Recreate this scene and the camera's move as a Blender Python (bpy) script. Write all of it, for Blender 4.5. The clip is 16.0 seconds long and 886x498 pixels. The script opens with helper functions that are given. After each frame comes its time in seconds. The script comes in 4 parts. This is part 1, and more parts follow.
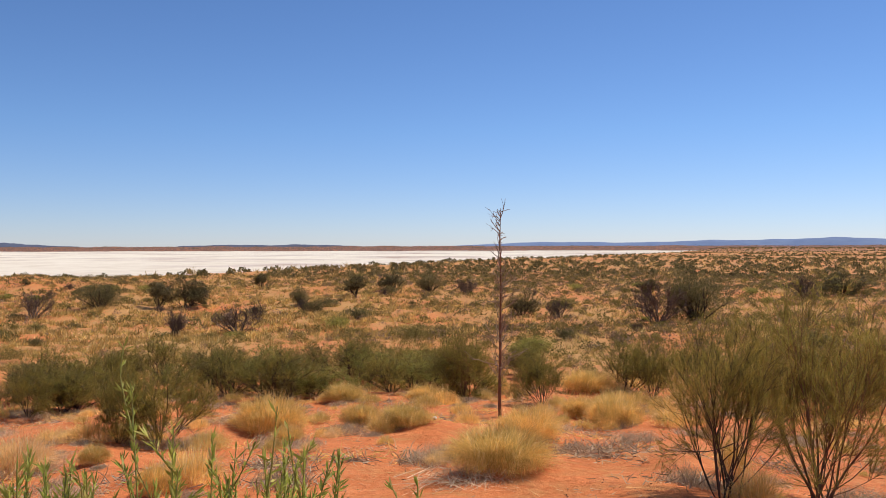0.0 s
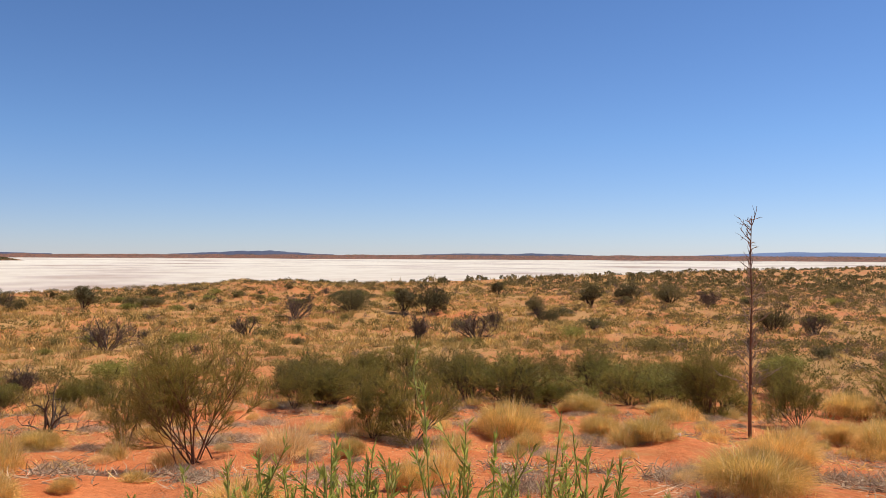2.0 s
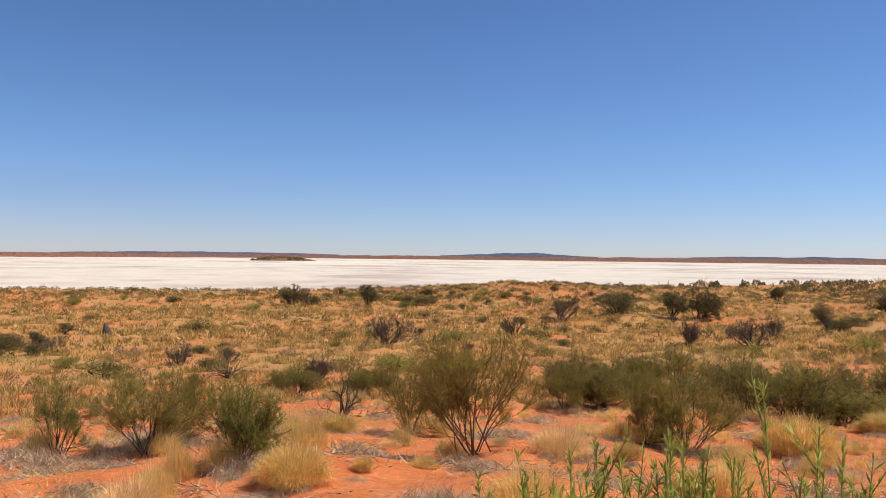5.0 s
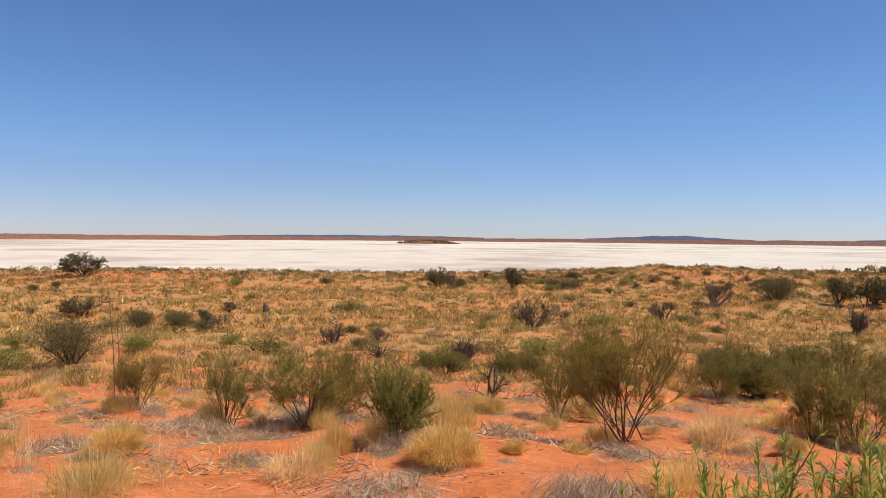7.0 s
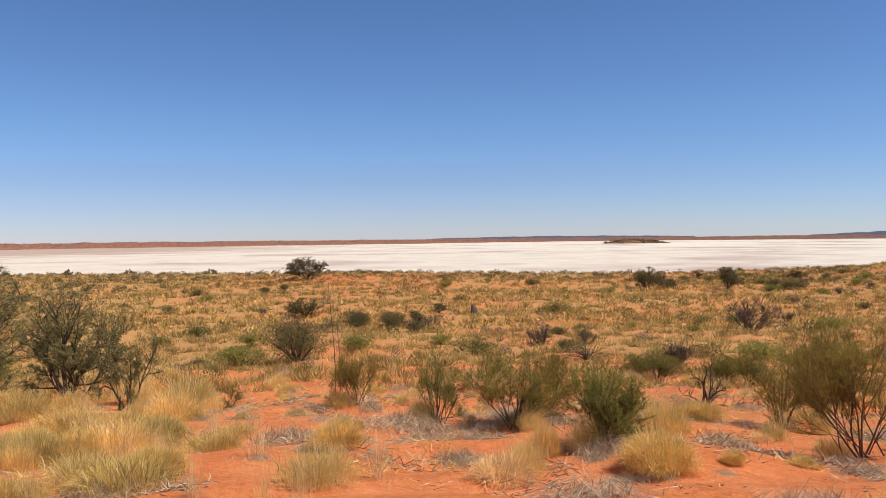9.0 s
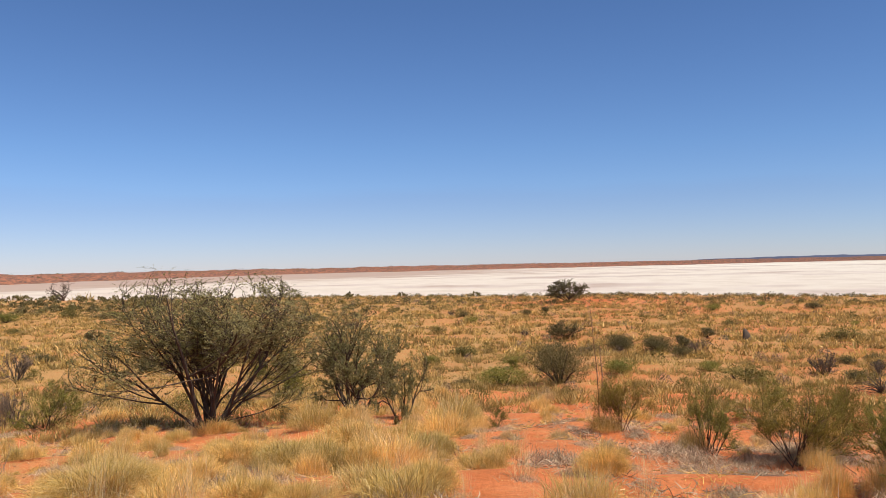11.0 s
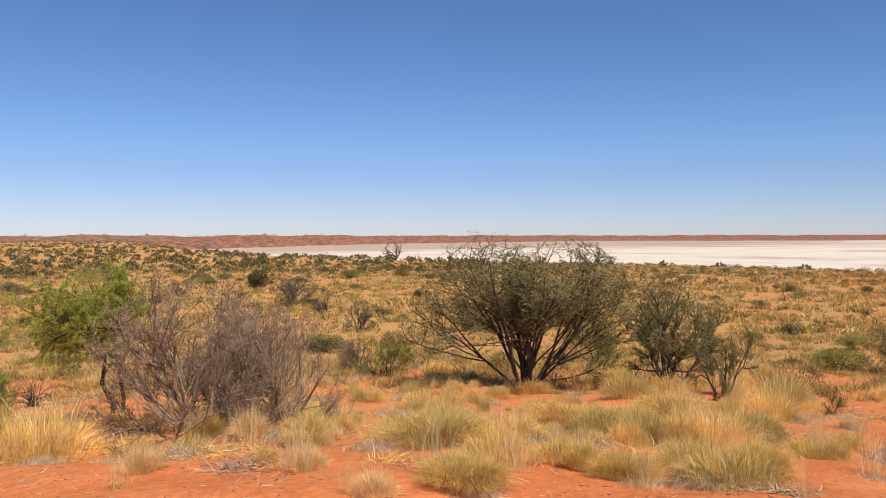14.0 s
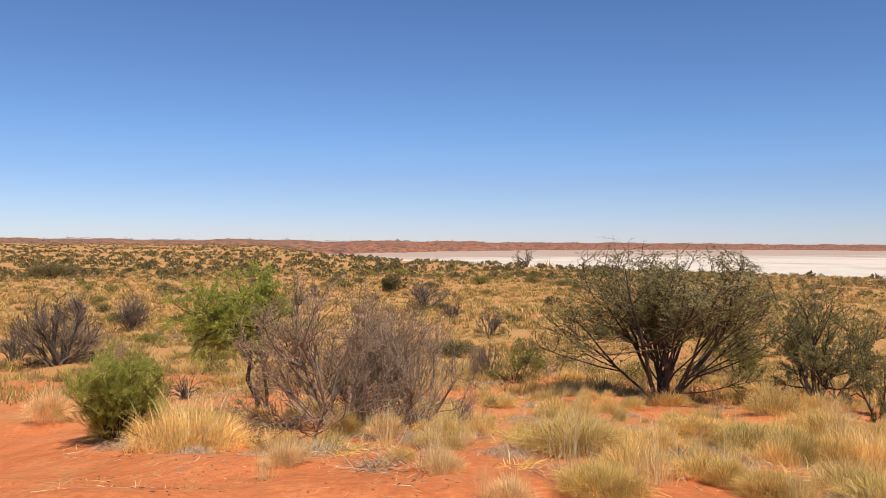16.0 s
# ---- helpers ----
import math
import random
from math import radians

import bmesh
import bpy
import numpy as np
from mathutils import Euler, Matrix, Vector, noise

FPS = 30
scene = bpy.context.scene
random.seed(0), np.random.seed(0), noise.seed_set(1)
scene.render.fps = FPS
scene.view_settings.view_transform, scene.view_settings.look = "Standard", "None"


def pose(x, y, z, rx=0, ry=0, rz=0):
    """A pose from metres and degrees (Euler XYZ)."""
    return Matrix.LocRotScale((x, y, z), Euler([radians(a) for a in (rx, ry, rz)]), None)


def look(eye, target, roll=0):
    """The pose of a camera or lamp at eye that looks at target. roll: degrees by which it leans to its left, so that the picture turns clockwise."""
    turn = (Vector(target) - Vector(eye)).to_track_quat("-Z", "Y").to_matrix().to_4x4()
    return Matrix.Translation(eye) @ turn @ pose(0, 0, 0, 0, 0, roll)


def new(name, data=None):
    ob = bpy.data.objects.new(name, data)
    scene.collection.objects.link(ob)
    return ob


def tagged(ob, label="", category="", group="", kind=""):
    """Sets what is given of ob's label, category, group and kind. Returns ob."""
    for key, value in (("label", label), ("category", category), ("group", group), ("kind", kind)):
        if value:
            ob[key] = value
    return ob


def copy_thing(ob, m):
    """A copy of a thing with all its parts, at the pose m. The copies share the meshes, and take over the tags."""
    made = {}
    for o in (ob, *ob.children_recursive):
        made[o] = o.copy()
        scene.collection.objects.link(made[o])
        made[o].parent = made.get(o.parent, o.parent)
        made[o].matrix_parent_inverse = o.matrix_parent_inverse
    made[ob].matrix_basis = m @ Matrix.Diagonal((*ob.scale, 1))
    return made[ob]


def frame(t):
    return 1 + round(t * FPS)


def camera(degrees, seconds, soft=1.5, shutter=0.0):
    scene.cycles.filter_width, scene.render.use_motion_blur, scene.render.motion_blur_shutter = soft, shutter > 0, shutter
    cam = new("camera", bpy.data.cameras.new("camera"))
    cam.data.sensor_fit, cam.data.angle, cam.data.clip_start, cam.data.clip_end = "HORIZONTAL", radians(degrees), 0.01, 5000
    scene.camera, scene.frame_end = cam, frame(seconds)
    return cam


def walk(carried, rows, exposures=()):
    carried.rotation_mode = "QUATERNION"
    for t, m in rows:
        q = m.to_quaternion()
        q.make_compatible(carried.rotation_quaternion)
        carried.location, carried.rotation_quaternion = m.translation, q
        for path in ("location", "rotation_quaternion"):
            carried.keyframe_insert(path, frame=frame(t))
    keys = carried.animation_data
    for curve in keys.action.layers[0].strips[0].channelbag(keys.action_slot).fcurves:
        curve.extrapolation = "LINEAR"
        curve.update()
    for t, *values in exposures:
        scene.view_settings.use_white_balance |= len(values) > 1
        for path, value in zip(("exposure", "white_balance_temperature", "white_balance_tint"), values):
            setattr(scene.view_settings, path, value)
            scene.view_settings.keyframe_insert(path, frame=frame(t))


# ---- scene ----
cam = camera(57.0, 16.0, soft=0.75)
PATH = [
    (0.0, pose(0.001, 0.256, 0.000, 89.82, 0.13, 0.00)),
    (0.5, pose(-0.009, 0.276, -0.004, 89.87, 0.87, 4.16)),
    (1.0, pose(-0.030, 0.276, -0.006, 90.49, 1.12, 9.21)),
    (1.5, pose(-0.047, 0.257, -0.002, 90.58, 0.43, 13.35)),
    (2.0, pose(-0.077, 0.212, -0.000, 90.45, -0.23, 16.38)),
    (2.5, pose(-0.098, 0.171, 0.002, 90.07, -0.54, 19.20)),
    (3.0, pose(-0.117, 0.165, -0.003, 89.54, -0.64, 22.37)),
    (3.5, pose(-0.145, 0.183, -0.008, 89.40, -0.29, 24.96)),
    (4.0, pose(-0.157, 0.157, -0.006, 90.03, -0.52, 27.53)),
    (4.5, pose(-0.174, 0.132, -0.015, 90.52, -0.62, 31.38)),
    (4.7, pose(-0.177, 0.128, -0.015, 90.58, -0.60, 32.80)),
    (6.8, pose(-0.205, 0.079, -0.014, 89.12, -0.36, 44.11)),
    (7.0, pose(-0.225, 0.086, -0.014, 89.22, -0.51, 44.87)),
    (7.5, pose(-0.235, 0.077, -0.004, 89.21, -0.40, 45.85)),
    (8.0, pose(-0.252, 0.089, -0.014, 88.93, 0.22, 48.70)),
    (8.5, pose(-0.258, 0.106, -0.015, 89.00, 0.26, 54.11)),
    (9.0, pose(-0.267, 0.117, -0.015, 89.32, 0.63, 59.19)),
    (9.5, pose(-0.265, 0.108, -0.020, 90.09, 0.98, 63.91)),
    (10.0, pose(-0.274, 0.088, -0.016, 90.85, 1.17, 69.36)),
    (10.2, pose(-0.271, 0.088, -0.017, 90.99, 1.07, 71.39)),
    (12.3, pose(-0.249, 0.069, 0.033, 90.63, 1.79, 86.42)),
    (12.5, pose(-0.253, 0.058, 0.020, 90.41, 1.65, 88.48)),
    (13.0, pose(-0.283, 0.038, 0.008, 89.44, 1.05, 92.63)),
    (13.5, pose(-0.317, 0.012, -0.003, 88.99, 0.49, 95.47)),
    (14.0, pose(-0.350, -0.017, -0.002, 89.09, 0.09, 98.94)),
    (14.5, pose(-0.372, -0.047, -0.011, 89.38, -0.22, 101.90)),
    (15.0, pose(-0.389, -0.069, -0.020, 89.25, -0.67, 103.83)),
    (15.5, pose(-0.382, -0.077, -0.023, 89.27, -0.76, 105.71)),
    (16.0, pose(-0.386, -0.091, -0.024, 89.52, -0.42, 108.08)),
]
walk(cam, PATH)

# ---- daylight ----
SUN_AZ, SUN_EL = -48.0, 56.0        # degrees left of +y, degrees up
scene.view_settings.exposure = 0.1
world = bpy.data.worlds.new("desert_sky")
scene.world = world
world.use_nodes = True
wn = world.node_tree
sky = wn.nodes.new("ShaderNodeTexSky")
sky.sky_type, sky.sun_disc = "NISHITA", False
sky.sun_elevation, sky.sun_rotation = radians(SUN_EL), radians(-SUN_AZ)
sky.air_density, sky.dust_density, sky.ozone_density, sky.altitude = 0.85, 0.1, 3.0, 500
wn.nodes["Background"].inputs[1].default_value = 0.089
tint = wn.nodes.new("ShaderNodeMix")       # the lens's cool rendering of clear dry air
tint.data_type, tint.blend_type = "RGBA", "MULTIPLY"
tint.inputs[0].default_value = 1.0
wn.links.new(sky.outputs[0], tint.inputs[6])
up = wn.nodes.new("ShaderNodeTexCoord")
axes = wn.nodes.new("ShaderNodeSeparateXYZ")
wn.links.new(up.outputs["Generated"], axes.inputs[0])
air = wn.nodes.new("ShaderNodeValToRGB")          # pale violet dust low down, deep blue above
for k, (p, c) in enumerate([(0.0, (0.86, 0.90, 1.17)), (0.05, (0.84, 0.915, 1.18)), (0.14, (0.78, 0.95, 1.21)), (0.30, (0.72, 0.90, 1.16)), (1.0, (0.80, 0.92, 1.17))]):
    if k > 1:
        air.color_ramp.elements.new(p)
    air.color_ramp.elements[k].position, air.color_ramp.elements[k].color = p, (*c, 1)
wn.links.new(axes.outputs[2], air.inputs[0])
wn.links.new(air.outputs[0], tint.inputs[7])
# thin bush-fire smoke lying low in the west
smoke_noise = wn.nodes.new("ShaderNodeTexNoise")
stretch = wn.nodes.new("ShaderNodeMapping")
stretch.inputs["Scale"].default_value = (3.0, 3.0, 26.0)
wn.links.new(up.outputs["Generated"], stretch.inputs[0])
wn.links.new(stretch.outputs[0], smoke_noise.inputs["Vector"])
smoke_noise.inputs["Scale"].default_value, smoke_noise.inputs["Detail"].default_value = 1.0, 3.0
edge = wn.nodes.new("ShaderNodeMath")
edge.operation = "MULTIPLY_ADD"
wn.links.new(smoke_noise.outputs[0], edge.inputs[0])
edge.inputs[1].default_value = 0.045
wn.links.new(axes.outputs[2], edge.inputs[2])
low = wn.nodes.new("ShaderNodeMapRange")
low.interpolation_type = "SMOOTHSTEP"
for key, v in (("From Min", 0.125), ("From Max", 0.095), ("To Min", 0.0), ("To Max", 0.45)):
    low.inputs[key].default_value = v
wn.links.new(edge.outputs[0], low.inputs["Value"])
west = wn.nodes.new("ShaderNodeMapRange")
west.interpolation_type = "SMOOTHSTEP"
for key, v in (("From Min", -0.55), ("From Max", -0.95)):
    west.inputs[key].default_value = v
wn.links.new(axes.outputs[0], west.inputs["Value"])
both = wn.nodes.new("ShaderNodeMath")
both.operation = "MULTIPLY"
wn.links.new(low.outputs[0], both.inputs[0])
wn.links.new(west.outputs[0], both.inputs[1])
smoke = wn.nodes.new("ShaderNodeMix")
smoke.data_type, smoke.blend_type = "RGBA", "MULTIPLY"
smoke.inputs[7].default_value = (0.96, 0.86, 0.87, 1)
wn.links.new(both.outputs[0], smoke.inputs[0])
wn.links.new(tint.outputs[2], smoke.inputs[6])
wn.links.new(smoke.outputs[2], wn.nodes["Background"].inputs[0])
sun = new("sun", bpy.data.lights.new("sun", "SUN"))
sun.data.energy, sun.data.angle, sun.data.color = 5.0, radians(0.53), (1.0, 0.95, 0.87)
sun_way = Vector((-math.sin(radians(SUN_AZ)) * math.cos(radians(SUN_EL)), math.cos(radians(SUN_AZ)) * math.cos(radians(SUN_EL)), math.sin(radians(SUN_EL))))
sun.matrix_world = look(sun_way * 50, (0, 0, 0))


# ---- materials ----
def material(name, rough=0.9, spec=0.2):
    m = bpy.data.materials.new(name)
    m.use_nodes = True
    b = m.node_tree.nodes["Principled BSDF"]
    b.inputs["Roughness"].default_value = rough
    b.inputs["Specular IOR Level"].default_value = spec
    b.inputs["Diffuse Roughness"].default_value = 0.2
    return m, m.node_tree, b


def ramp(nt, stops):
    r = nt.nodes.new("ShaderNodeValToRGB")
    e = r.color_ramp.elements
    while len(e) < len(stops):
        e.new(0.5)
    for k, (p, c) in enumerate(stops):
        e[k].position, e[k].color = p, (*c, 1)
    return r


def noise_tex(nt, scale, detail=4.0, rough=0.55, coord=None):
    n = nt.nodes.new("ShaderNodeTexNoise")
    n.inputs["Scale"].default_value, n.inputs["Detail"].default_value, n.inputs["Roughness"].default_value = scale, detail, rough
    if coord is not None:
        nt.links.new(coord, n.inputs["Vector"])
    return n


def mix(nt, fac, a, b, kind="MIX"):
    x = nt.nodes.new("ShaderNodeMix")
    x.data_type, x.blend_type = "RGBA", kind
    for sock, v in ((x.inputs[0], fac), (x.inputs[6], a), (x.inputs[7], b)):
        if isinstance(v, (int, float)):
            sock.default_value = v
        elif isinstance(v, tuple):
            sock.default_value = (*v, 1)
        else:
            nt.links.new(v, sock)
    return x.outputs[2]


def plant_material(name, low, high, extra=None, rough=0.75, through_light=0.0, spec=0.08, tone=(0.82, 1.15), lumps=3.0):
    """Leaves, blades and bark: every piece takes its own shade between low and high; extra tints some of them."""
    m, nt, b = material(name, rough, spec)
    geo = nt.nodes.new("ShaderNodeNewGeometry")
    info = nt.nodes.new("ShaderNodeObjectInfo")
    mid = tuple((p + q) / 2 for p, q in zip(low, high))
    stops = [(0.0, low), (0.45, mid), (0.85, high)]
    stops.append((1.0, extra if extra else high))
    r = ramp(nt, stops)
    nt.links.new(geo.outputs["Random Per Island"], r.inputs[0])
    tex = nt.nodes.new("ShaderNodeTexCoord")
    n = noise_tex(nt, lumps, 2.0, coord=tex.outputs["Object"])
    shade = ramp(nt, [(0.32, (tone[0],) * 3), (0.68, (tone[1], tone[1] * 0.985, tone[1] * 0.94))])
    nt.links.new(n.outputs[0], shade.inputs[0])
    c = mix(nt, 1.0, r.outputs[0], shade.outputs[0], "MULTIPLY")
    own = ramp(nt, [(0.0, (0.82, 0.84, 0.8)), (1.0, (1.18, 1.12, 1.05))])
    nt.links.new(info.outputs["Random"], own.inputs[0])
    c = mix(nt, 1.0, c, own.outputs[0], "MULTIPLY")
    nt.links.new(c, b.inputs["Base Color"])
    if through_light:
        t = nt.nodes.new("ShaderNodeBsdfTranslucent")
        nt.links.new(c, t.inputs[0])
        s = nt.nodes.new("ShaderNodeMixShader")
        s.inputs[0].default_value = through_light
        nt.links.new(b.outputs[0], s.inputs[1])
        nt.links.new(t.outputs[0], s.inputs[2])
        nt.links.new(s.outputs[0], nt.nodes["Material Output"].inputs[0])
    return m


def sand_material():
    m, nt, b = material("red_sand", 0.95, 0.1)
    geo = nt.nodes.new("ShaderNodeNewGeometry")
    p = geo.outputs["Position"]
    big = noise_tex(nt, 0.25, 4, coord=p)
    mid_n = noise_tex(nt, 1.7, 6, 0.6, p)
    fine = noise_tex(nt, 14, 6, 0.7, p)
    grain = noise_tex(nt, 160, 2, 0.6, p)
    c1 = ramp(nt, [(0.3, (0.56, 0.165, 0.054)), (0.55, (0.675, 0.215, 0.075)), (0.75, (0.73, 0.275, 0.110))])
    nt.links.new(mid_n.outputs[0], c1.inputs[0])
    c2 = ramp(nt, [(0.35, (0.80, 0.78, 0.76)), (0.65, (1.1, 1.1, 1.08))])
    nt.links.new(fine.outputs[0], c2.inputs[0])
    c = mix(nt, 1.0, c1.outputs[0], c2.outputs[0], "MULTIPLY")
    g = ramp(nt, [(0.3, (0.86, 0.84, 0.82)), (0.7, (1.1, 1.1, 1.1))])
    nt.links.new(grain.outputs[0], g.inputs[0])
    c = mix(nt, 1.0, c, g.outputs[0], "MULTIPLY")
    # pale litter and crusted patches
    lit = ramp(nt, [(0.52, (0, 0, 0)), (0.68, (1, 1, 1))])
    nt.links.new(big.outputs[0], lit.inputs[0])
    spk = ramp(nt, [(0.5, (0, 0, 0)), (0.62, (0.75, 0.75, 0.75))])
    nt.links.new(fine.outputs[0], spk.inputs[0])
    both = mix(nt, 1.0, lit.outputs[0], spk.outputs[0], "MULTIPLY")
    c = mix(nt, both, c, (0.42, 0.25, 0.13))
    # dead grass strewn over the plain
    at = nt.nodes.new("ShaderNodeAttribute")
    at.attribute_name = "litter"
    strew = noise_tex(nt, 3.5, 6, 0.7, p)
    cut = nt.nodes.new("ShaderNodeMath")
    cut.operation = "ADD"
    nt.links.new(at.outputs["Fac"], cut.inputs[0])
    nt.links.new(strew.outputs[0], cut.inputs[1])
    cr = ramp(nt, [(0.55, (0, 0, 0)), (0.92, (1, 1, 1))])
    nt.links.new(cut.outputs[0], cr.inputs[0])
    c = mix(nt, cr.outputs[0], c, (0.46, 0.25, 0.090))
    # dark scrub cover of the dunes beyond the lake
    ov = nt.nodes.new("ShaderNodeAttribute")
    ov.attribute_name = "overgrown"
    specks = noise_tex(nt, 0.13, 8, 0.8, p)
    ad = nt.nodes.new("ShaderNodeMath")
    ad.operation = "ADD"
    nt.links.new(ov.outputs["Fac"], ad.inputs[0])
    nt.links.new(specks.outputs[0], ad.inputs[1])
    dr = ramp(nt, [(0.70, (0, 0, 0)), (0.84, (1, 1, 1))])
    nt.links.new(ad.outputs[0], dr.inputs[0])
    # duller, darker red mixed in where overgrown is high, mostly beyond the lake
    far_dune = ramp(nt, [(0.22, (0, 0, 0)), (0.27, (0.7, 0.7, 0.7))])
    nt.links.new(ov.outputs["Fac"], far_dune.inputs[0])
    c = mix(nt, far_dune.outputs[0], c, (0.40, 0.165, 0.095))
    c = mix(nt, dr.outputs[0], c, (0.125, 0.076, 0.056))
    nt.links.new(c, b.inputs["Base Color"])
    h1 = nt.nodes.new("ShaderNodeMath")
    h1.operation = "MULTIPLY_ADD"
    nt.links.new(fine.outputs[0], h1.inputs[0])
    h1.inputs[1].default_value = 0.35
    nt.links.new(mid_n.outputs[0], h1.inputs[2])
    bump = nt.nodes.new("ShaderNodeBump")
    bump.inputs["Strength"].default_value, bump.inputs["Distance"].default_value = 0.9, 0.12
    nt.links.new(h1.outputs[0], bump.inputs["Height"])
    nt.links.new(bump.outputs[0], b.inputs["Normal"])
    return m


def salt_material():
    m, nt, b = material("salt_crust", 0.85, 0.2)
    geo = nt.nodes.new("ShaderNodeNewGeometry")
    p = geo.outputs["Position"]
    big = noise_tex(nt, 0.006, 6, 0.6, p)
    fine = noise_tex(nt, 0.05, 6, 0.7, p)
    c1 = ramp(nt, [(0.34, (0.42, 0.30, 0.225)), (0.43, (0.62, 0.51, 0.42)), (0.49, (0.745, 0.655, 0.52)), (0.75, (0.80, 0.715, 0.578))])
    nt.links.new(big.outputs[0], c1.inputs[0])
    c2 = ramp(nt, [(0.35, (0.84, 0.80, 0.76)), (0.55, (1.0, 1.0, 1.0))])
    nt.links.new(fine.outputs[0], c2.inputs[0])
    c = mix(nt, 1.0, c1.outputs[0], c2.outputs[0], "MULTIPLY")
    # damp pinkish mud towards the narrow western arm
    sep = nt.nodes.new("ShaderNodeSeparateXYZ")
    nt.links.new(p, sep.inputs[0])
    mr = nt.nodes.new("ShaderNodeMapRange")
    mr.inputs["From Min"].default_value, mr.inputs["From Max"].default_value = 1000.0, -300.0
    nt.links.new(sep.outputs[1], mr.inputs["Value"])
    wet = nt.nodes.new("ShaderNodeMath")
    wet.operation = "MULTIPLY"
    nt.links.new(mr.outputs[0], wet.inputs[0])
    nt.links.new(big.outputs[0], wet.inputs[1])
    c = mix(nt, wet.outputs[0], c, (0.53, 0.40, 0.305))
    mud = nt.nodes.new("ShaderNodeAttribute")
    mud.attribute_name = "mud"
    streak = noise_tex(nt, 0.011, 7, 0.65, p)
    sm = nt.nodes.new("ShaderNodeMath")
    sm.operation = "ADD"
    nt.links.new(mud.outputs["Fac"], sm.inputs[0])
    nt.links.new(streak.outputs[0], sm.inputs[1])
    sr = ramp(nt, [(0.72, (0, 0, 0)), (0.95, (0.85, 0.85, 0.85))])
    nt.links.new(sm.outputs[0], sr.inputs[0])
    c = mix(nt, sr.outputs[0], c, (0.40, 0.27, 0.195))
    nt.links.new(c, b.inputs["Base Color"])
    return m


def plain_noise_material(name, stops, scale, rough=0.95):
    m, nt, b = material(name, rough, 0.1)
    geo = nt.nodes.new("ShaderNodeNewGeometry")
    n = noise_tex(nt, scale, 6, 0.65, geo.outputs["Position"])
    r = ramp(nt, stops)
    nt.links.new(n.outputs[0], r.inputs[0])
    nt.links.new(r.outputs[0], b.inputs["Base Color"])
    return m


SAND = sand_material()
SALT = salt_material()
# blue of the distance haze is put into the hills' base colours, weaker in SLATE
HILL = plain_noise_material("haze_blue_hills", [(0.3, (0.14, 0.19, 0.31)), (0.7, (0.19, 0.245, 0.37))], 0.01)
SLATE = plain_noise_material("hazy_slate_hills", [(0.3, (0.072, 0.082, 0.125)), (0.7, (0.105, 0.115, 0.160))], 0.01)
ISLE = plain_noise_material("island_earth", [(0.35, (0.10, 0.06, 0.04)), (0.6, (0.30, 0.14, 0.07))], 0.15)
STRAW = plant_material("golden_spinifex", (0.55, 0.365, 0.112), (0.93, 0.675, 0.245), (0.97, 0.83, 0.50), 0.7, 0.42, tone=(0.76, 1.18), lumps=4.0)
STRAWG = plant_material("green_gold_spinifex", (0.52, 0.36, 0.11), (0.91, 0.67, 0.24), (0.97, 0.82, 0.48), 0.7, 0.42, tone=(0.76, 1.18), lumps=4.0)
PLAIN = plant_material("ochre_plain_grass", (0.37, 0.25, 0.082), (0.69, 0.49, 0.180), (0.86, 0.68, 0.34), 0.7, 0.42, tone=(0.45, 1.34), lumps=1.3)
SCRUB = plant_material("dull_green_scrub", (0.136, 0.114, 0.037), (0.290, 0.242, 0.079), (0.387, 0.308, 0.123), 0.7, 0.35)
TALL = plant_material("dry_tall_grass", (0.68, 0.47, 0.15), (0.98, 0.745, 0.30), (0.98, 0.88, 0.58), 0.7, 0.48, tone=(0.78, 1.18), lumps=4.0)
PALE = plant_material("bleached_grass", (0.68, 0.46, 0.21), (0.95, 0.72, 0.38), (0.98, 0.85, 0.60), 0.7, 0.46, tone=(0.70, 1.20), lumps=4.0)
STALKS = plant_material("pale_seed_stalks", (0.70, 0.50, 0.23), (0.96, 0.76, 0.42), (0.98, 0.88, 0.62), 0.7, 0.3)
GREY = plant_material("grey_dead_twigs", (0.34, 0.24, 0.155), (0.66, 0.50, 0.35), (0.86, 0.71, 0.53), 0.85, 0.2)
OLIVE = plant_material("olive_needles", (0.194, 0.163, 0.037), (0.370, 0.304, 0.077), (0.528, 0.370, 0.141), 0.7, 0.5, spec=0.08)
GREEN = plant_material("green_leaves", (0.285, 0.285, 0.061), (0.506, 0.501, 0.124), (0.626, 0.570, 0.221), 0.7, 0.55, spec=0.08)
LEAF = plant_material("dull_green_leaves", (0.206, 0.191, 0.047), (0.396, 0.361, 0.096), (0.516, 0.447, 0.172), 0.7, 0.5, spec=0.08)
BRIGHT = plant_material("fresh_green_leaves", (0.36, 0.36, 0.062), (0.60, 0.595, 0.130), (0.74, 0.69, 0.27), 0.7, 0.5, spec=0.1)
DARK = plant_material("dark_olive_leaves", (0.175, 0.161, 0.065), (0.342, 0.312, 0.128), (0.441, 0.395, 0.213), 0.6, 0.5, spec=0.12)
MULGA = plant_material("dark_mulga_leaves", (0.106, 0.089, 0.039), (0.238, 0.197, 0.085), (0.340, 0.272, 0.145), 0.7, 0.35, spec=0.08)
CHAR = plant_material("blackened_wood", (0.060, 0.045, 0.036), (0.16, 0.115, 0.088), None, 0.9)
TWIG = plant_material("dark_dead_twigs", (0.095, 0.068, 0.054), (0.225, 0.165, 0.128), None, 0.9)
RUST = plant_material("withered_leaves", (0.32, 0.17, 0.095), (0.50, 0.30, 0.18), (0.66, 0.47, 0.32), 0.8, 0.2)
BARK = plant_material("dark_bark", (0.052, 0.037, 0.030), (0.11, 0.076, 0.058), None, 0.9)
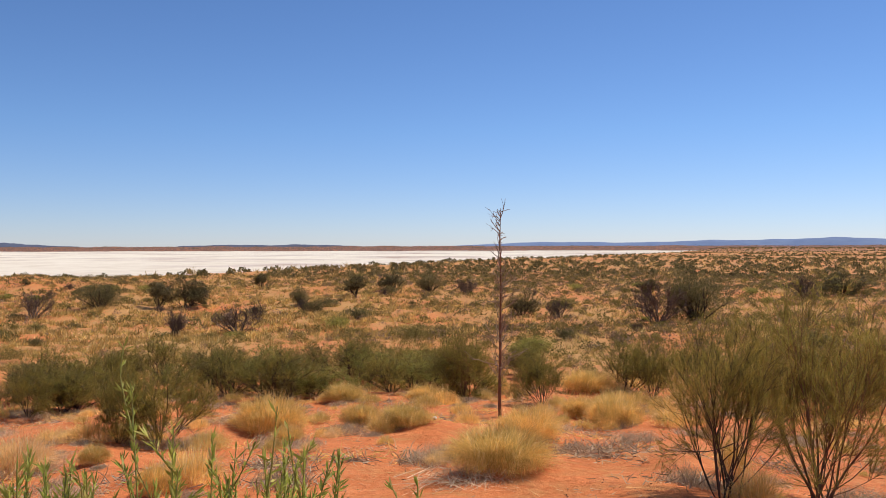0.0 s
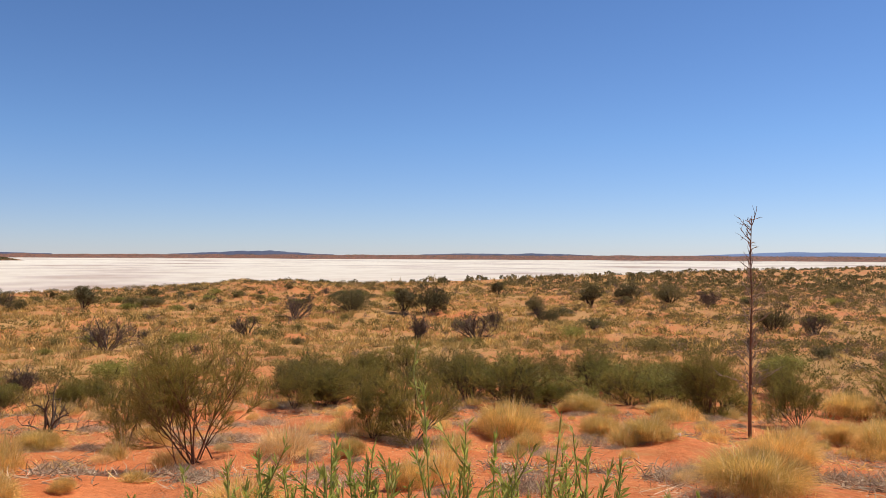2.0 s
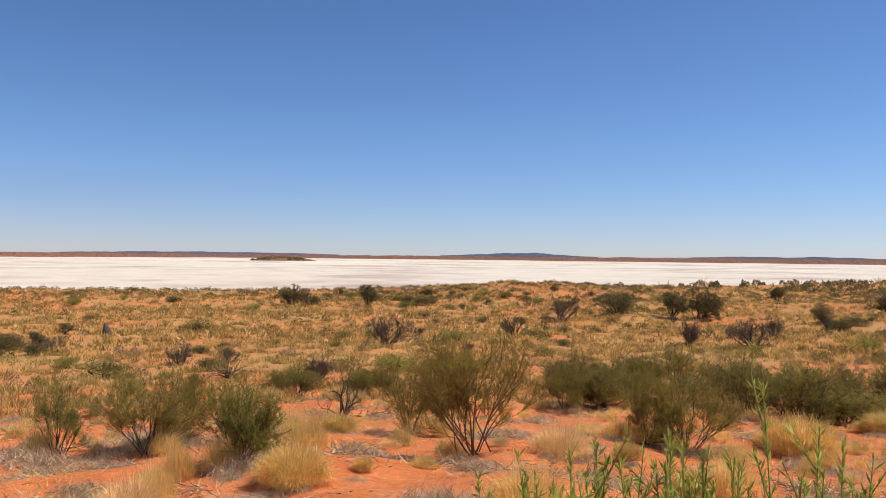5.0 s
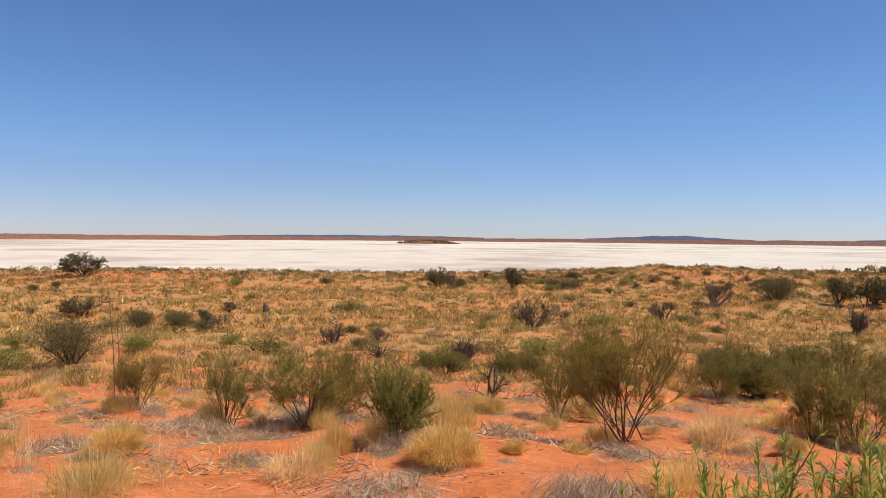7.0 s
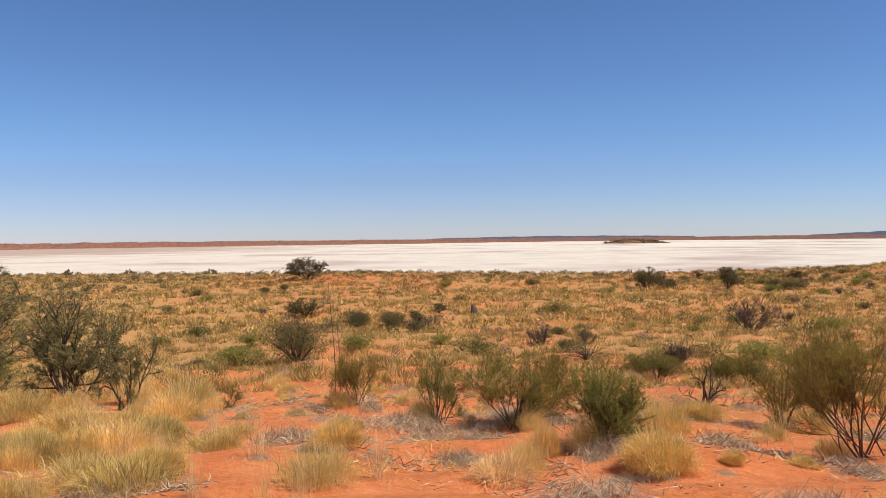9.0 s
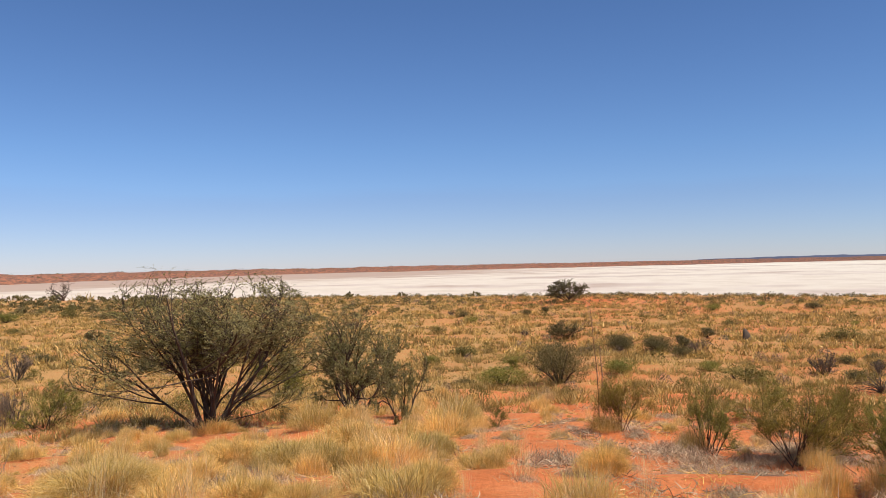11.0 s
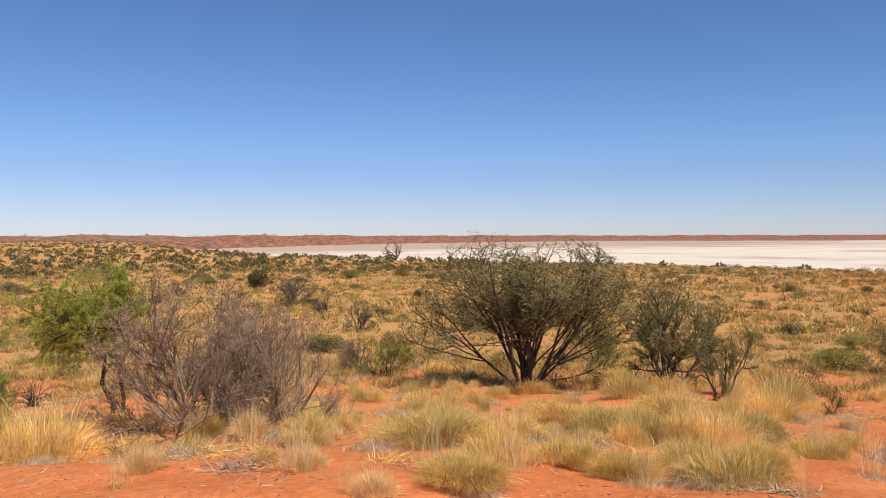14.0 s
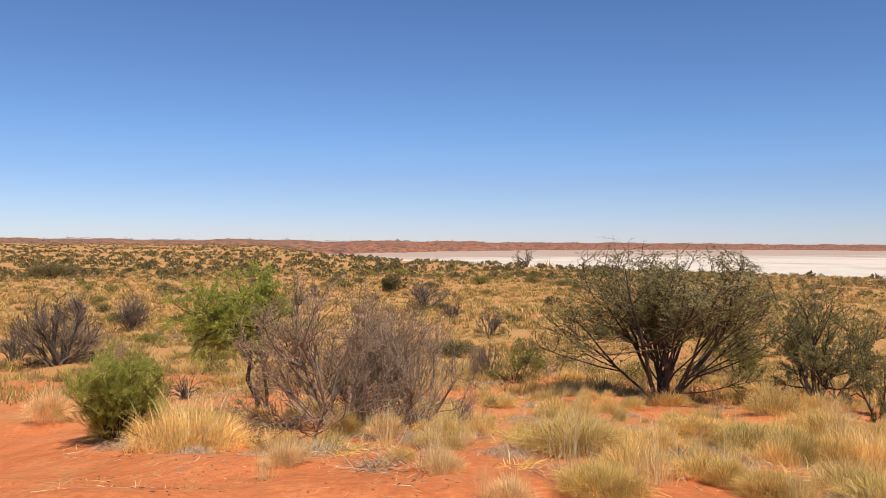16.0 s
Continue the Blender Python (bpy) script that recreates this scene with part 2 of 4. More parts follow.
REDBARK = plant_material("reddish_bark", (0.125, 0.062, 0.036), (0.25, 0.135, 0.080), None, 0.9)
GREYBARK = plant_material("weathered_grey_wood", (0.15, 0.105, 0.076), (0.38, 0.285, 0.210), None, 0.9)


# ---- the land ----
def wave(x, y, size, seed):
    """A smooth field of about -1 to 1 with lumps of that size."""
    g = np.random.default_rng(seed)
    out = np.zeros_like(x)
    for k in range(7):
        a, ph, f = g.uniform(0, 6.283), g.uniform(0, 6.283), g.uniform(0.6, 1.7) * 6.283 / size
        out += np.sin((x * math.cos(a) + y * math.sin(a)) * f + ph)
    return out / 3.2


SHORE_AZ = [-180, -60, -35, -19, -16, -3, 7, 15, 22, 33, 38, 45, 53, 64, 77, 88, 95, 102, 108, 112, 115, 117, 120, 140, 180]
SHORE_EL = [0.20, 0.12, 0.11, 0.11, 0.46, 0.97, 1.42, 1.76, 1.98, 2.02, 2.28, 2.44, 2.42, 2.30, 2.14, 1.96, 1.84, 1.68, 1.46, 1.26, 1.04, 0.8, 0.4, 0.30, 0.26]
FAR_AZ = [-180, -35, 0, 25, 33, 50, 62, 72, 88, 102, 108, 115, 120, 128, 140, 180]
FAR_R = [2300, 2300, 2300, 2500, 2900, 2900, 2400, 2200, 1900, 1330, 1080, 800, 760, 1000, 1150, 2300]
LAKE_Z = -12.0


def smooth(v, a, b):
    s = np.clip((v - a) / (b - a), 0, 1)
    return s * s * (3 - 2 * s)


def ground_z(x, y):
    x, y = np.asarray(x, float), np.asarray(y, float)
    r = np.hypot(x, y)
    az = np.degrees(np.arctan2(-x, y))
    z = np.interp(r, [0, 4, 6, 8, 10, 14, 20, 30, 45, 60, 80, 100, 140], [-1.60, -1.66, -1.78, -2.06, -2.42, -2.95, -3.6, -4.45, -5.05, -5.25, -5.05, -4.75, -4.6])
    z += 0.05 * wave(x, y, 2.2, 3) * smooth(r, 2, 6) + 0.10 * wave(x, y, 6.0, 4) * smooth(r, 4, 10) + 0.22 * wave(x, y, 19, 5) * smooth(r, 22, 45) * (1 - smooth(r, 90, 120))
    # small dune by the shore, sand bank beside the path
    z += (1.20 + 0.16 * np.sin(az * 1.7)) * np.exp(-((az - 28.0) / 5.4) ** 4 - ((r - 106) / 15) ** 2)
    z += 0.35 * np.exp(-((az - 68) / 5.0) ** 2 - ((r - 100) / 14) ** 2)
    z += 0.22 * np.exp(-((az - 136) / 14) ** 2 - ((r - 5.6) / 1.1) ** 2)
    lip = 4.6 / np.tan(np.radians(np.interp(az, SHORE_AZ, SHORE_EL)))
    far = np.interp(az, FAR_AZ, FAR_R) * (1 + 0.03 * wave(az * 10, az * 3, 60, 8))
    z += (0.45 * wave(x, y, 120, 6) + 0.25 * wave(x, y, 45, 9)) * smooth(r, 150, 400) * (r < lip * 1.2)
    wet = smooth(r, lip, lip * 1.35) * (1 - smooth(r, far, far * 1.02)) * (lip * 1.3 < far)
    z = z * (1 - wet) + (LAKE_Z - 0.6) * wet
    # red dune ridges beyond the lake
    ridge = smooth(r, far * 1.0, far * 1.18)
    rz = -9.5 + 9.2 * smooth(r, far * 1.02, far * 1.30) + 1.8 * wave(x, y, 260, 11) + 1.3 * wave(x, y, 90, 12)
    z = z * (1 - ridge) + rz * ridge
    z -= 10 * smooth(r, far * 1.45, far * 1.7) * (r > far)
    return z


def part(name, me, mat, parent, label=""):
    ob = new(name, me)
    if mat is not None and not me.materials:
        me.materials.append(mat)
    ob.parent = parent
    if label:
        ob["label"] = label
    return ob


def tri_mesh(name, v, f, shade=False):
    v, f = np.ascontiguousarray(v, np.float32), np.ascontiguousarray(f, np.int32)
    me = bpy.data.meshes.new(name)
    me.vertices.add(len(v))
    me.vertices.foreach_set("co", v.ravel())
    me.loops.add(f.size)
    me.loops.foreach_set("vertex_index", f.ravel())
    me.polygons.add(len(f))
    me.polygons.foreach_set("loop_start", np.arange(0, f.size, f.shape[1], dtype=np.int32))
    if shade:
        me.polygons.foreach_set("use_smooth", np.ones(len(f), bool))
    me.update(calc_edges=True)
    return me


def joined(pieces):
    """Several (vertices, triangles) into one."""
    vs, fs, n = [], [], 0
    for v, f in pieces:
        vs.append(v)
        fs.append(f + n)
        n += len(v)
    return np.concatenate(vs), np.concatenate(fs)


def unit(v):
    return v / np.maximum(np.linalg.norm(v, axis=-1, keepdims=True), 1e-9)


def blades(base, way, length, width, g, curl=0.3):
    """Tapered, bent blades: two stages and a point."""
    n = len(base)
    side = unit(np.cross(way, unit(g.normal(size=(n, 3))))) * width[:, None] * 0.5
    mid_p = base + way * (length * 0.55)[:, None]
    bend = unit(way + np.array([0, 0, -1.0]) * (curl * g.uniform(0.2, 1.2, n))[:, None])
    tip = mid_p + bend * (length * 0.45)[:, None]
    v = np.stack([base - side, base + side, mid_p + side * 0.8, mid_p - side * 0.8, tip], 1).reshape(-1, 3)
    f = (np.array([[0, 1, 2], [0, 2, 3], [3, 2, 4]])[None] + 5 * np.arange(n)[:, None, None]).reshape(-1, 3)
    return v, f


def spikes(base, way, length, width, g):
    """Single pointed blades, one triangle each, for far grass."""
    n = len(base)
    side = unit(np.cross(way, unit(g.normal(size=(n, 3))))) * width[:, None] * 0.5
    v = np.stack([base - side, base + side, base + way * length[:, None]], 1).reshape(-1, 3)
    f = np.arange(3 * n).reshape(-1, 3)
    return v, f


def leaves(base, way, length, width, g):
    """Small folded lozenge leaves."""
    n = len(base)
    side = unit(np.cross(way, unit(g.normal(size=(n, 3))))) * width[:, None] * 0.5
    mid_p = base + way * (length * 0.5)[:, None]
    v = np.stack([base, mid_p + side, base + way * length[:, None], mid_p - side], 1).reshape(-1, 3)
    f = (np.array([[0, 1, 2], [0, 2, 3]])[None] + 4 * np.arange(n)[:, None, None]).reshape(-1, 3)
    return v, f


def tubes(p, rad, sides=4):
    """Tapered round stems along the paths p (count, points, 3)."""
    n, k, _ = p.shape
    axis = unit(p[:, -1] - p[:, 0])
    ref = np.where(np.abs(axis[:, 2:3]) > 0.8, np.array([[1.0, 0, 0]]), np.array([[0, 0, 1.0]]))
    u = unit(np.cross(axis, ref))
    w = np.cross(axis, u)
    a = np.arange(sides) * 2 * math.pi / sides
    ring = u[:, None, None] * np.cos(a)[None, None, :, None] + w[:, None, None] * np.sin(a)[None, None, :, None]
    v = (p[:, :, None] + ring * rad[:, :, None, None]).reshape(-1, 3)
    quads = []
    for i in range(k - 1):
        for j in range(sides):
            q = [i * sides + j, i * sides + (j + 1) % sides, (i + 1) * sides + (j + 1) % sides, (i + 1) * sides + j]
            quads += [[q[0], q[1], q[2]], [q[0], q[2], q[3]]]
    f = (np.array(quads)[None] + (k * sides) * np.arange(n)[:, None, None]).reshape(-1, 3)
    return v, f


def ribbons(p, wide, g):
    """Hair-thin tapering shoots along short paths of three points."""
    n = len(p)
    side = unit(np.cross(unit(p[:, -1] - p[:, 0]), unit(g.normal(size=(n, 3))))) * wide * 0.5
    v = np.stack([p[:, 0] - side, p[:, 0] + side, p[:, 1] + side * 0.8, p[:, 1] - side * 0.8, p[:, 2]], 1).reshape(-1, 3)
    f = (np.array([[0, 1, 2], [0, 2, 3], [3, 2, 4]])[None] + 5 * np.arange(n)[:, None, None]).reshape(-1, 3)
    return v, f


def paths(start, way, length, g, points=5, wobble=0.12, lift=0.0):
    """Crooked paths from start points; lift turns them up (or down) as they go."""
    n = len(start)
    out = [start]
    d = way.copy()
    for k in range(points - 1):
        d = unit(d + g.normal(size=(n, 3)) * wobble + np.array([0, 0, lift]))
        out.append(out[-1] + d * (length / (points - 1))[:, None])
    return np.stack(out, 1)


def along(p, s):
    """Places and directions at the fractions s of the paths p, one each."""
    k = p.shape[1] - 1
    q = np.clip(s, 0, 0.999) * k
    i = q.astype(int)
    row = np.arange(len(p))
    a, b = p[row, i], p[row, i + 1]
    return a + (b - a) * (q - i)[:, None], unit(b - a)


def sprout(p, count, low, high, len_low, len_high, spread, g, points=4, wobble=0.15, lift=0.1):
    """Side shoots of the paths p."""
    q = np.repeat(p, count, 0)
    s = g.uniform(low, high, len(q))
    at, d = along(q, s)
    way = unit(d + g.normal(size=d.shape) * spread)
    size = np.linalg.norm(q[:, -1] - q[:, 0], axis=1)
    return paths(at, way, size * g.uniform(len_low, len_high, len(q)), g, points, wobble, lift)


def cone(n, low, high, g):
    """Directions that lean low to high degrees from upright."""
    t, a = np.radians(g.uniform(low, high, n)), g.uniform(0, 2 * math.pi, n)
    return np.stack([np.sin(t) * np.cos(a), np.sin(t) * np.sin(a), np.cos(t)], 1)


def taper(n, k, thick, thin):
    return np.repeat(np.linspace(thick, thin, k)[None], n, 0)


def fitted(pieces):
    """Scales pieces so that together they are 1 high and 1 wide, on the ground."""
    allv = np.concatenate([v for v, f in pieces])
    h = np.percentile(allv[:, 2], 99.9)
    w = np.percentile(np.abs(allv[:, :2]), 98.8) * 2
    return [(v * np.array([1 / w, 1 / w, 1 / h]), f) for v, f in pieces]


def dome_depth(v):
    return np.sqrt((v[:, 0] / 0.52) ** 2 + (v[:, 1] / 0.52) ** 2 + np.maximum(v[:, 2] - 0.25, 0) ** 2 / 0.5)


def domed(v):
    """Draws stray tips in towards a dome one high and one wide."""
    d = dome_depth(v)
    k = np.where(d > 0.9, (0.9 + 0.2 * (d - 0.9)) / np.maximum(d, 1e-6), 1.0)
    return v * np.stack([k, k, np.where(v[:, 2] > 0.25, 0.25 + (v[:, 2] - 0.25) * k, v[:, 2]) / np.where(np.abs(v[:, 2]) > 1e-6, v[:, 2], 1)], 1)


# ---- prototypes, one high and one wide ----
def shrub(name, seed, stems=26, lean=(2, 34), twigs=8, shoots=5, per=11, leaf=(0.085, 0.0034), wood=BARK, crown=OLIVE,
          blade=True, thick=0.0064, low=0.3, wobble=0.10, lift=0.05, spread=0.40, top=0.16, crown_name="foliage", split=True, wide=0.62, clip=True, forks=0, foot_wide=0.035, reach_out=(0.22, 0.48)):
    """A bush of stems from one foot with twigs, shoots and leaves; the stem tips lie on a dome."""
    g = np.random.default_rng(seed)
    foot = np.c_[g.normal(size=(stems, 2)) * foot_wide, np.full(stems, -0.03)]
    way = cone(stems, *lean, g)
    reach = 1 / np.sqrt((np.hypot(way[:, 0], way[:, 1]) / wide) ** 2 + way[:, 2] ** 2)
    main = paths(foot, way, reach * g.uniform(0.66, 0.86, stems), g, 6, wobble, lift)
    fork = sprout(main, forks, 0.14, 0.6, 0.42, 0.72, spread * 0.7, g, 6, wobble, lift + 0.03) if forks else main[:0]
    limb = np.concatenate([main, fork])
    tw = sprout(limb, twigs, low, 0.98, *reach_out, spread, g, 4, wobble, lift + 0.05)
    sh = sprout(tw, shoots, 0.15, 1.0, 0.3, 0.65, spread * 1.2, g, 3, wobble, top)
    girth = g.uniform(0.6, 1.2, len(limb))
    pieces = []
    for i in range(len(limb)):
        a = i * twigs + np.arange(twigs)
        b = (a[:, None] * shoots + np.arange(shoots)).ravel()
        big = thick * (1.0 if i < stems else 0.6) * girth[i]
        pieces.append(joined([tubes(limb[i:i + 1], taper(1, 6, big, big * 0.18), 5 if i < stems else 4),
                              tubes(tw[a], taper(len(a), 4, thick * 0.24, thick * 0.09), 3) if split else ribbons(tw[a][:, [0, 2, 3]], thick * 0.6, g),
                              ribbons(sh[b], thick * (0.22 if split else 0.4), g)]))
    if not split:
        pieces = [joined(pieces)]
    if per:
        q = np.repeat(np.concatenate([sh, tw[:, [0, 2, 3]], limb[:, 3:6], limb[:, 3:6]]), per, 0)
        at, d = along(q, g.uniform(0.1, 1.0, len(q)))
        way = unit(d + g.normal(size=d.shape) * (0.30 if blade else 0.9))
        n = len(at)
        ln, wd = leaf[0] * g.uniform(0.6, 1.3, n), leaf[1] * g.uniform(0.7, 1.3, n)
        pieces.append(spikes(at, way, ln, wd, g) if blade or not split else leaves(at, way, ln, wd, g))
    pieces = fitted(pieces)
    if clip:
        pieces = fitted([(domed(v), f) for v, f in pieces])
    root = new(name)
    k = len(pieces) - (1 if per else 0)
    made = []
    for i in range(k):
        if not split:
            tagged(part("branchwork", tri_mesh("branchwork", *pieces[i], True), wood, root), kind="stuff")
        elif i < stems:
            made.append(part("stem", tri_mesh("stem", *pieces[i], True), wood, root))
        else:
            part("branch", tri_mesh("branch", *pieces[i], True), wood, made[(i - stems) // forks])
    if per:
        part(crown_name, tri_mesh(crown_name, *pieces[-1]), crown, root)
    return root


def round_bush(name, seed, lobes, n, leaf, mat, flat=0.75, trunk=0.0):
    """A close rounded bush: lobes of small leaves over a short fork of branches."""
    g = np.random.default_rng(seed)
    c = unit(g.normal(size=(lobes, 3))) * g.uniform(0.4, 1.0, (lobes, 1)) * np.array([0.28, 0.28, 0.22 * flat])
    c[:, 2] += 0.30 * flat + trunk
    size = g.uniform(0.16, 0.25, lobes)
    k = g.integers(0, lobes, n)
    out = unit(g.normal(size=(n, 3)))
    at = c[k] + out * (size[k] * (1 - 0.55 * g.uniform(0, 1, n) ** 2))[:, None] * np.array([1, 1, flat])
    at[:, 2] = np.maximum(at[:, 2], 0.02 + 0.08 * g.uniform(0, 1, n))
    crown = spikes(at, unit(out + g.normal(size=(n, 3)) * 0.8 + np.array([0, 0, 0.4])), leaf[0] * g.uniform(0.6, 1.4, n), leaf[1] * g.uniform(0.6, 1.4, n), g)
    foot = np.c_[g.normal(size=(lobes, 2)) * 0.02, np.full(lobes, -0.04)]
    limb = paths(foot, unit(c - foot), np.linalg.norm(c - foot, axis=1) * 1.1, g, 5, 0.12, 0.0)
    tw = sprout(limb, 5, 0.3, 1.0, 0.3, 0.6, 0.6, g, 4, 0.15, 0.1)
    wood = joined([tubes(limb, taper(lobes, 5, 0.014, 0.005), 4), ribbons(tw, 0.006, g)])
    pieces = fitted([wood, crown])
    root = new(name)
    part("branchwork", tri_mesh("branchwork", *pieces[0], True), BARK, root)
    part("foliage", tri_mesh("foliage", *pieces[1]), mat, root)
    return root


def tuft(name, seed, n, mat, power=2.0, gather=0.38, width=0.0075, arch=0.24, wisps=0, tangle=0.0, depth=0.35, start=0.0):
    """A hummock of arching blades whose tips lie on a lumpy dome one high and one wide; gather draws their feet to the middle."""
    g = np.random.default_rng(seed)
    a = g.uniform(0, 2 * math.pi, n)
    u = np.sqrt(g.uniform(0, 1, n))
    lump = 1 + 0.13 * np.sin(a * 2 + g.uniform(0, 6)) + 0.10 * np.sin(a * 5 + g.uniform(0, 6))
    k = 1 - depth * g.uniform(0, 1, n) ** 2
    h = np.maximum(0.06, (1 - u ** power)) ** (1 / power) * k * (1 + 0.10 * np.sin(a * 3 + u * 9 + seed)) * (0.92 + 0.13 * g.normal(size=n))
    tip = np.stack([np.cos(a) * u * 0.58 * lump, np.sin(a) * u * 0.58 * lump, h * 0.9], 1) + g.normal(size=(n, 3)) * np.array([0.035, 0.035, 0])
    jit = 0.07 + tangle
    base = np.stack([tip[:, 0] * gather, tip[:, 1] * gather, -0.04 * np.ones(n)], 1) + g.normal(size=(n, 3)) * np.array([jit, jit, tangle * 0.3])
    base[:, 2] = np.minimum(base[:, 2], tip[:, 2] * 0.6)
    base = base + (tip - base) * (start * g.uniform(0, 1, (n, 1)))
    tip = tip + g.normal(size=(n, 3)) * start * np.array([0.07, 0.07, 0.045])
    mid_p = base + (tip - base) * 0.55 + np.stack([-tip[:, 0] * arch, -tip[:, 1] * arch, arch * 0.5 * np.ones(n)], 1) * u[:, None] + g.normal(size=(n, 3)) * 0.02
    side = unit(np.cross(tip - base, g.normal(size=(n, 3)))) * (width * g.uniform(0.6, 1.4, n) * 0.5)[:, None]
    v = np.stack([base - side, base + side, mid_p + side, mid_p - side, tip], 1).reshape(-1, 3)
    pick = [0, 2, 3, 4] if arch else [0, 1, 4]
    v = v.reshape(-1, 5, 3)[:, pick].reshape(-1, 3)
    f = (np.array([[0, 1, 2], [2, 1, 3]] if arch else [[0, 1, 2]])[None] + len(pick) * np.arange(n)[:, None, None]).reshape(-1, 3)
    pieces = [(v, f)]
    if wisps:
        pieces.append(blades(base[:wisps] * np.array([0.8, 0.8, 1]), cone(wisps, 0, 30, g), g.uniform(0.8, 1.25, wisps), np.full(wisps, width * 0.7), g, 0.2))
    if wisps:
        root = new(name)
        tagged(part("grass_mound", tri_mesh("grass_mound", *pieces[0]), mat, root), kind="stuff")
        tagged(part("stalk_spray", tri_mesh("stalk_spray", *pieces[1]), STALKS, root, "pale thin seed stalks"), kind="stuff")
        return root
    ob = new(name, tri_mesh(name, *joined(pieces)))
    ob.data.materials.append(mat)
    return ob


RNG = np.random.default_rng(77)


def stand(protos, rows, label, category, group="", sink=0.02):
    """Sets one of the prototypes at every row (x, y, width, height), turned at random; the prototypes take the first places."""
    todo = []
    for k, (x, y, w, h) in enumerate(rows):
        z = float(ground_z(x, y)) - sink * h
        m = Matrix.Translation((x, y, z)) @ Matrix.Rotation(float(RNG.uniform(0, 6.283)), 4, "Z") @ Matrix.Diagonal((w, w, h, 1))
        todo.append((protos[k % len(protos)], m))
    for ob in protos:
        tagged(ob, label, category, group)
    last = {}
    for ob, m in todo:
        if ob not in last:
            last[ob] = m
        else:
            copy_thing(ob, m)
    for ob in protos:
        if ob in last:
            ob.matrix_basis = last[ob]
        else:
            for c in (*ob.children_recursive, ob):
                bpy.data.objects.remove(c)


# ground: one sheet of rings and spokes out past the horizon
spokes = np.radians(np.concatenate([np.arange(-45, 146, 0.5), np.arange(147, 315, 4.0)]))
rings = np.concatenate([[0.25], np.geomspace(0.8, 40, 125), np.geomspace(41.5, 4900, 120)])
SA, RR = np.meshgrid(spokes, rings, indexing="ij")
GX, GY = -np.sin(SA) * RR, np.cos(SA) * RR
GZ = ground_z(GX, GY)
ns, nr = SA.shape
gv = np.concatenate([np.stack([GX, GY, GZ], -1).reshape(-1, 3), [[0, 0, -1.6]]])
ii, jj = np.meshgrid(np.arange(ns), np.arange(nr - 1), indexing="ij")
i2 = (ii + 1) % ns
quad = np.stack([ii * nr + jj, ii * nr + jj + 1, i2 * nr + jj + 1, i2 * nr + jj], -1).reshape(-1, 4)
fan = np.stack([np.arange(ns) * nr, ((np.arange(ns) + 1) % ns) * nr, np.full(ns, ns * nr)], -1)
gf = np.concatenate([quad[:, [0, 2, 1]], quad[:, [0, 3, 2]], fan])
ground = new("ground", tri_mesh("ground", gv, gf, True))
ground.data.materials.append(SAND)
rall, azall = np.hypot(gv[:, 0], gv[:, 1]), np.degrees(np.arctan2(-gv[:, 0], gv[:, 1]))
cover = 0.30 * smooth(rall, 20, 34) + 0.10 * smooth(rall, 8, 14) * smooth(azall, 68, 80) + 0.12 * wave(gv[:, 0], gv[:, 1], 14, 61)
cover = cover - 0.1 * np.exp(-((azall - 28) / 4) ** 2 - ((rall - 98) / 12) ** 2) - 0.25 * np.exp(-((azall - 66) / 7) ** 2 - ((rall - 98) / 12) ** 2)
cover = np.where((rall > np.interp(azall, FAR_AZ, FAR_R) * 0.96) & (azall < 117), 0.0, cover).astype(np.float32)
beyond = rall > np.interp(azall, FAR_AZ, FAR_R) * 0.93
grown = np.where(beyond, 0.315 - 0.03 * smooth(azall, 44, 66), (0.12 + 0.04 * smooth(-azall, -6, 12) + 0.08 * smooth(rall, 500, 800)) * smooth(rall, 95, 160))
ground.data.attributes.new("overgrown", "FLOAT", "POINT").data.foreach_set("value", grown.astype(np.float32))
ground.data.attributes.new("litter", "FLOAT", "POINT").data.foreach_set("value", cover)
tagged(ground, "rippled bright red desert sand sloping down to a salt lake", "ground", kind="structure")

# salt lake: a thin slab lying in its basin
la = np.radians(np.arange(-22, 126, 0.5))
lr = np.geomspace(110, 3000, 60)
A2, R2 = np.meshgrid(la, lr, indexing="ij")
lv = np.stack([-np.sin(A2) * R2, np.cos(A2) * R2, np.full_like(A2, LAKE_Z)], -1).reshape(-1, 3)
ii, jj = np.meshgrid(np.arange(len(la) - 1), np.arange(len(lr) - 1), indexing="ij")
quad = np.stack([ii * 60 + jj, ii * 60 + jj + 1, (ii + 1) * 60 + jj + 1, (ii + 1) * 60 + jj], -1).reshape(-1, 4)
lake = new("salt_lake", tri_mesh("salt_lake", lv, np.concatenate([quad[:, [0, 2, 1]], quad[:, [0, 3, 2]]])))
lake.data.materials.append(SALT)
laz = np.degrees(A2).ravel()
lfar, lnear = np.interp(laz, FAR_AZ, FAR_R), 12 / np.tan(np.radians(np.interp(laz, SHORE_AZ, SHORE_EL)))
deep = (R2.ravel() - lnear) / np.maximum(lfar - lnear, 60)
mud = 0.13 + 0.46 * smooth(deep, 0.15, 0.55) * smooth(laz, 56, 88) + 0.16 * smooth(laz, 92, 112) + 0.12 * smooth(-laz, -6, 12)
lake.data.attributes.new("mud", "FLOAT", "POINT").data.foreach_set("value", mud.astype(np.float32))
tagged(lake, "dry white salt lake with faint brown streaks", "salt lake", kind="structure")


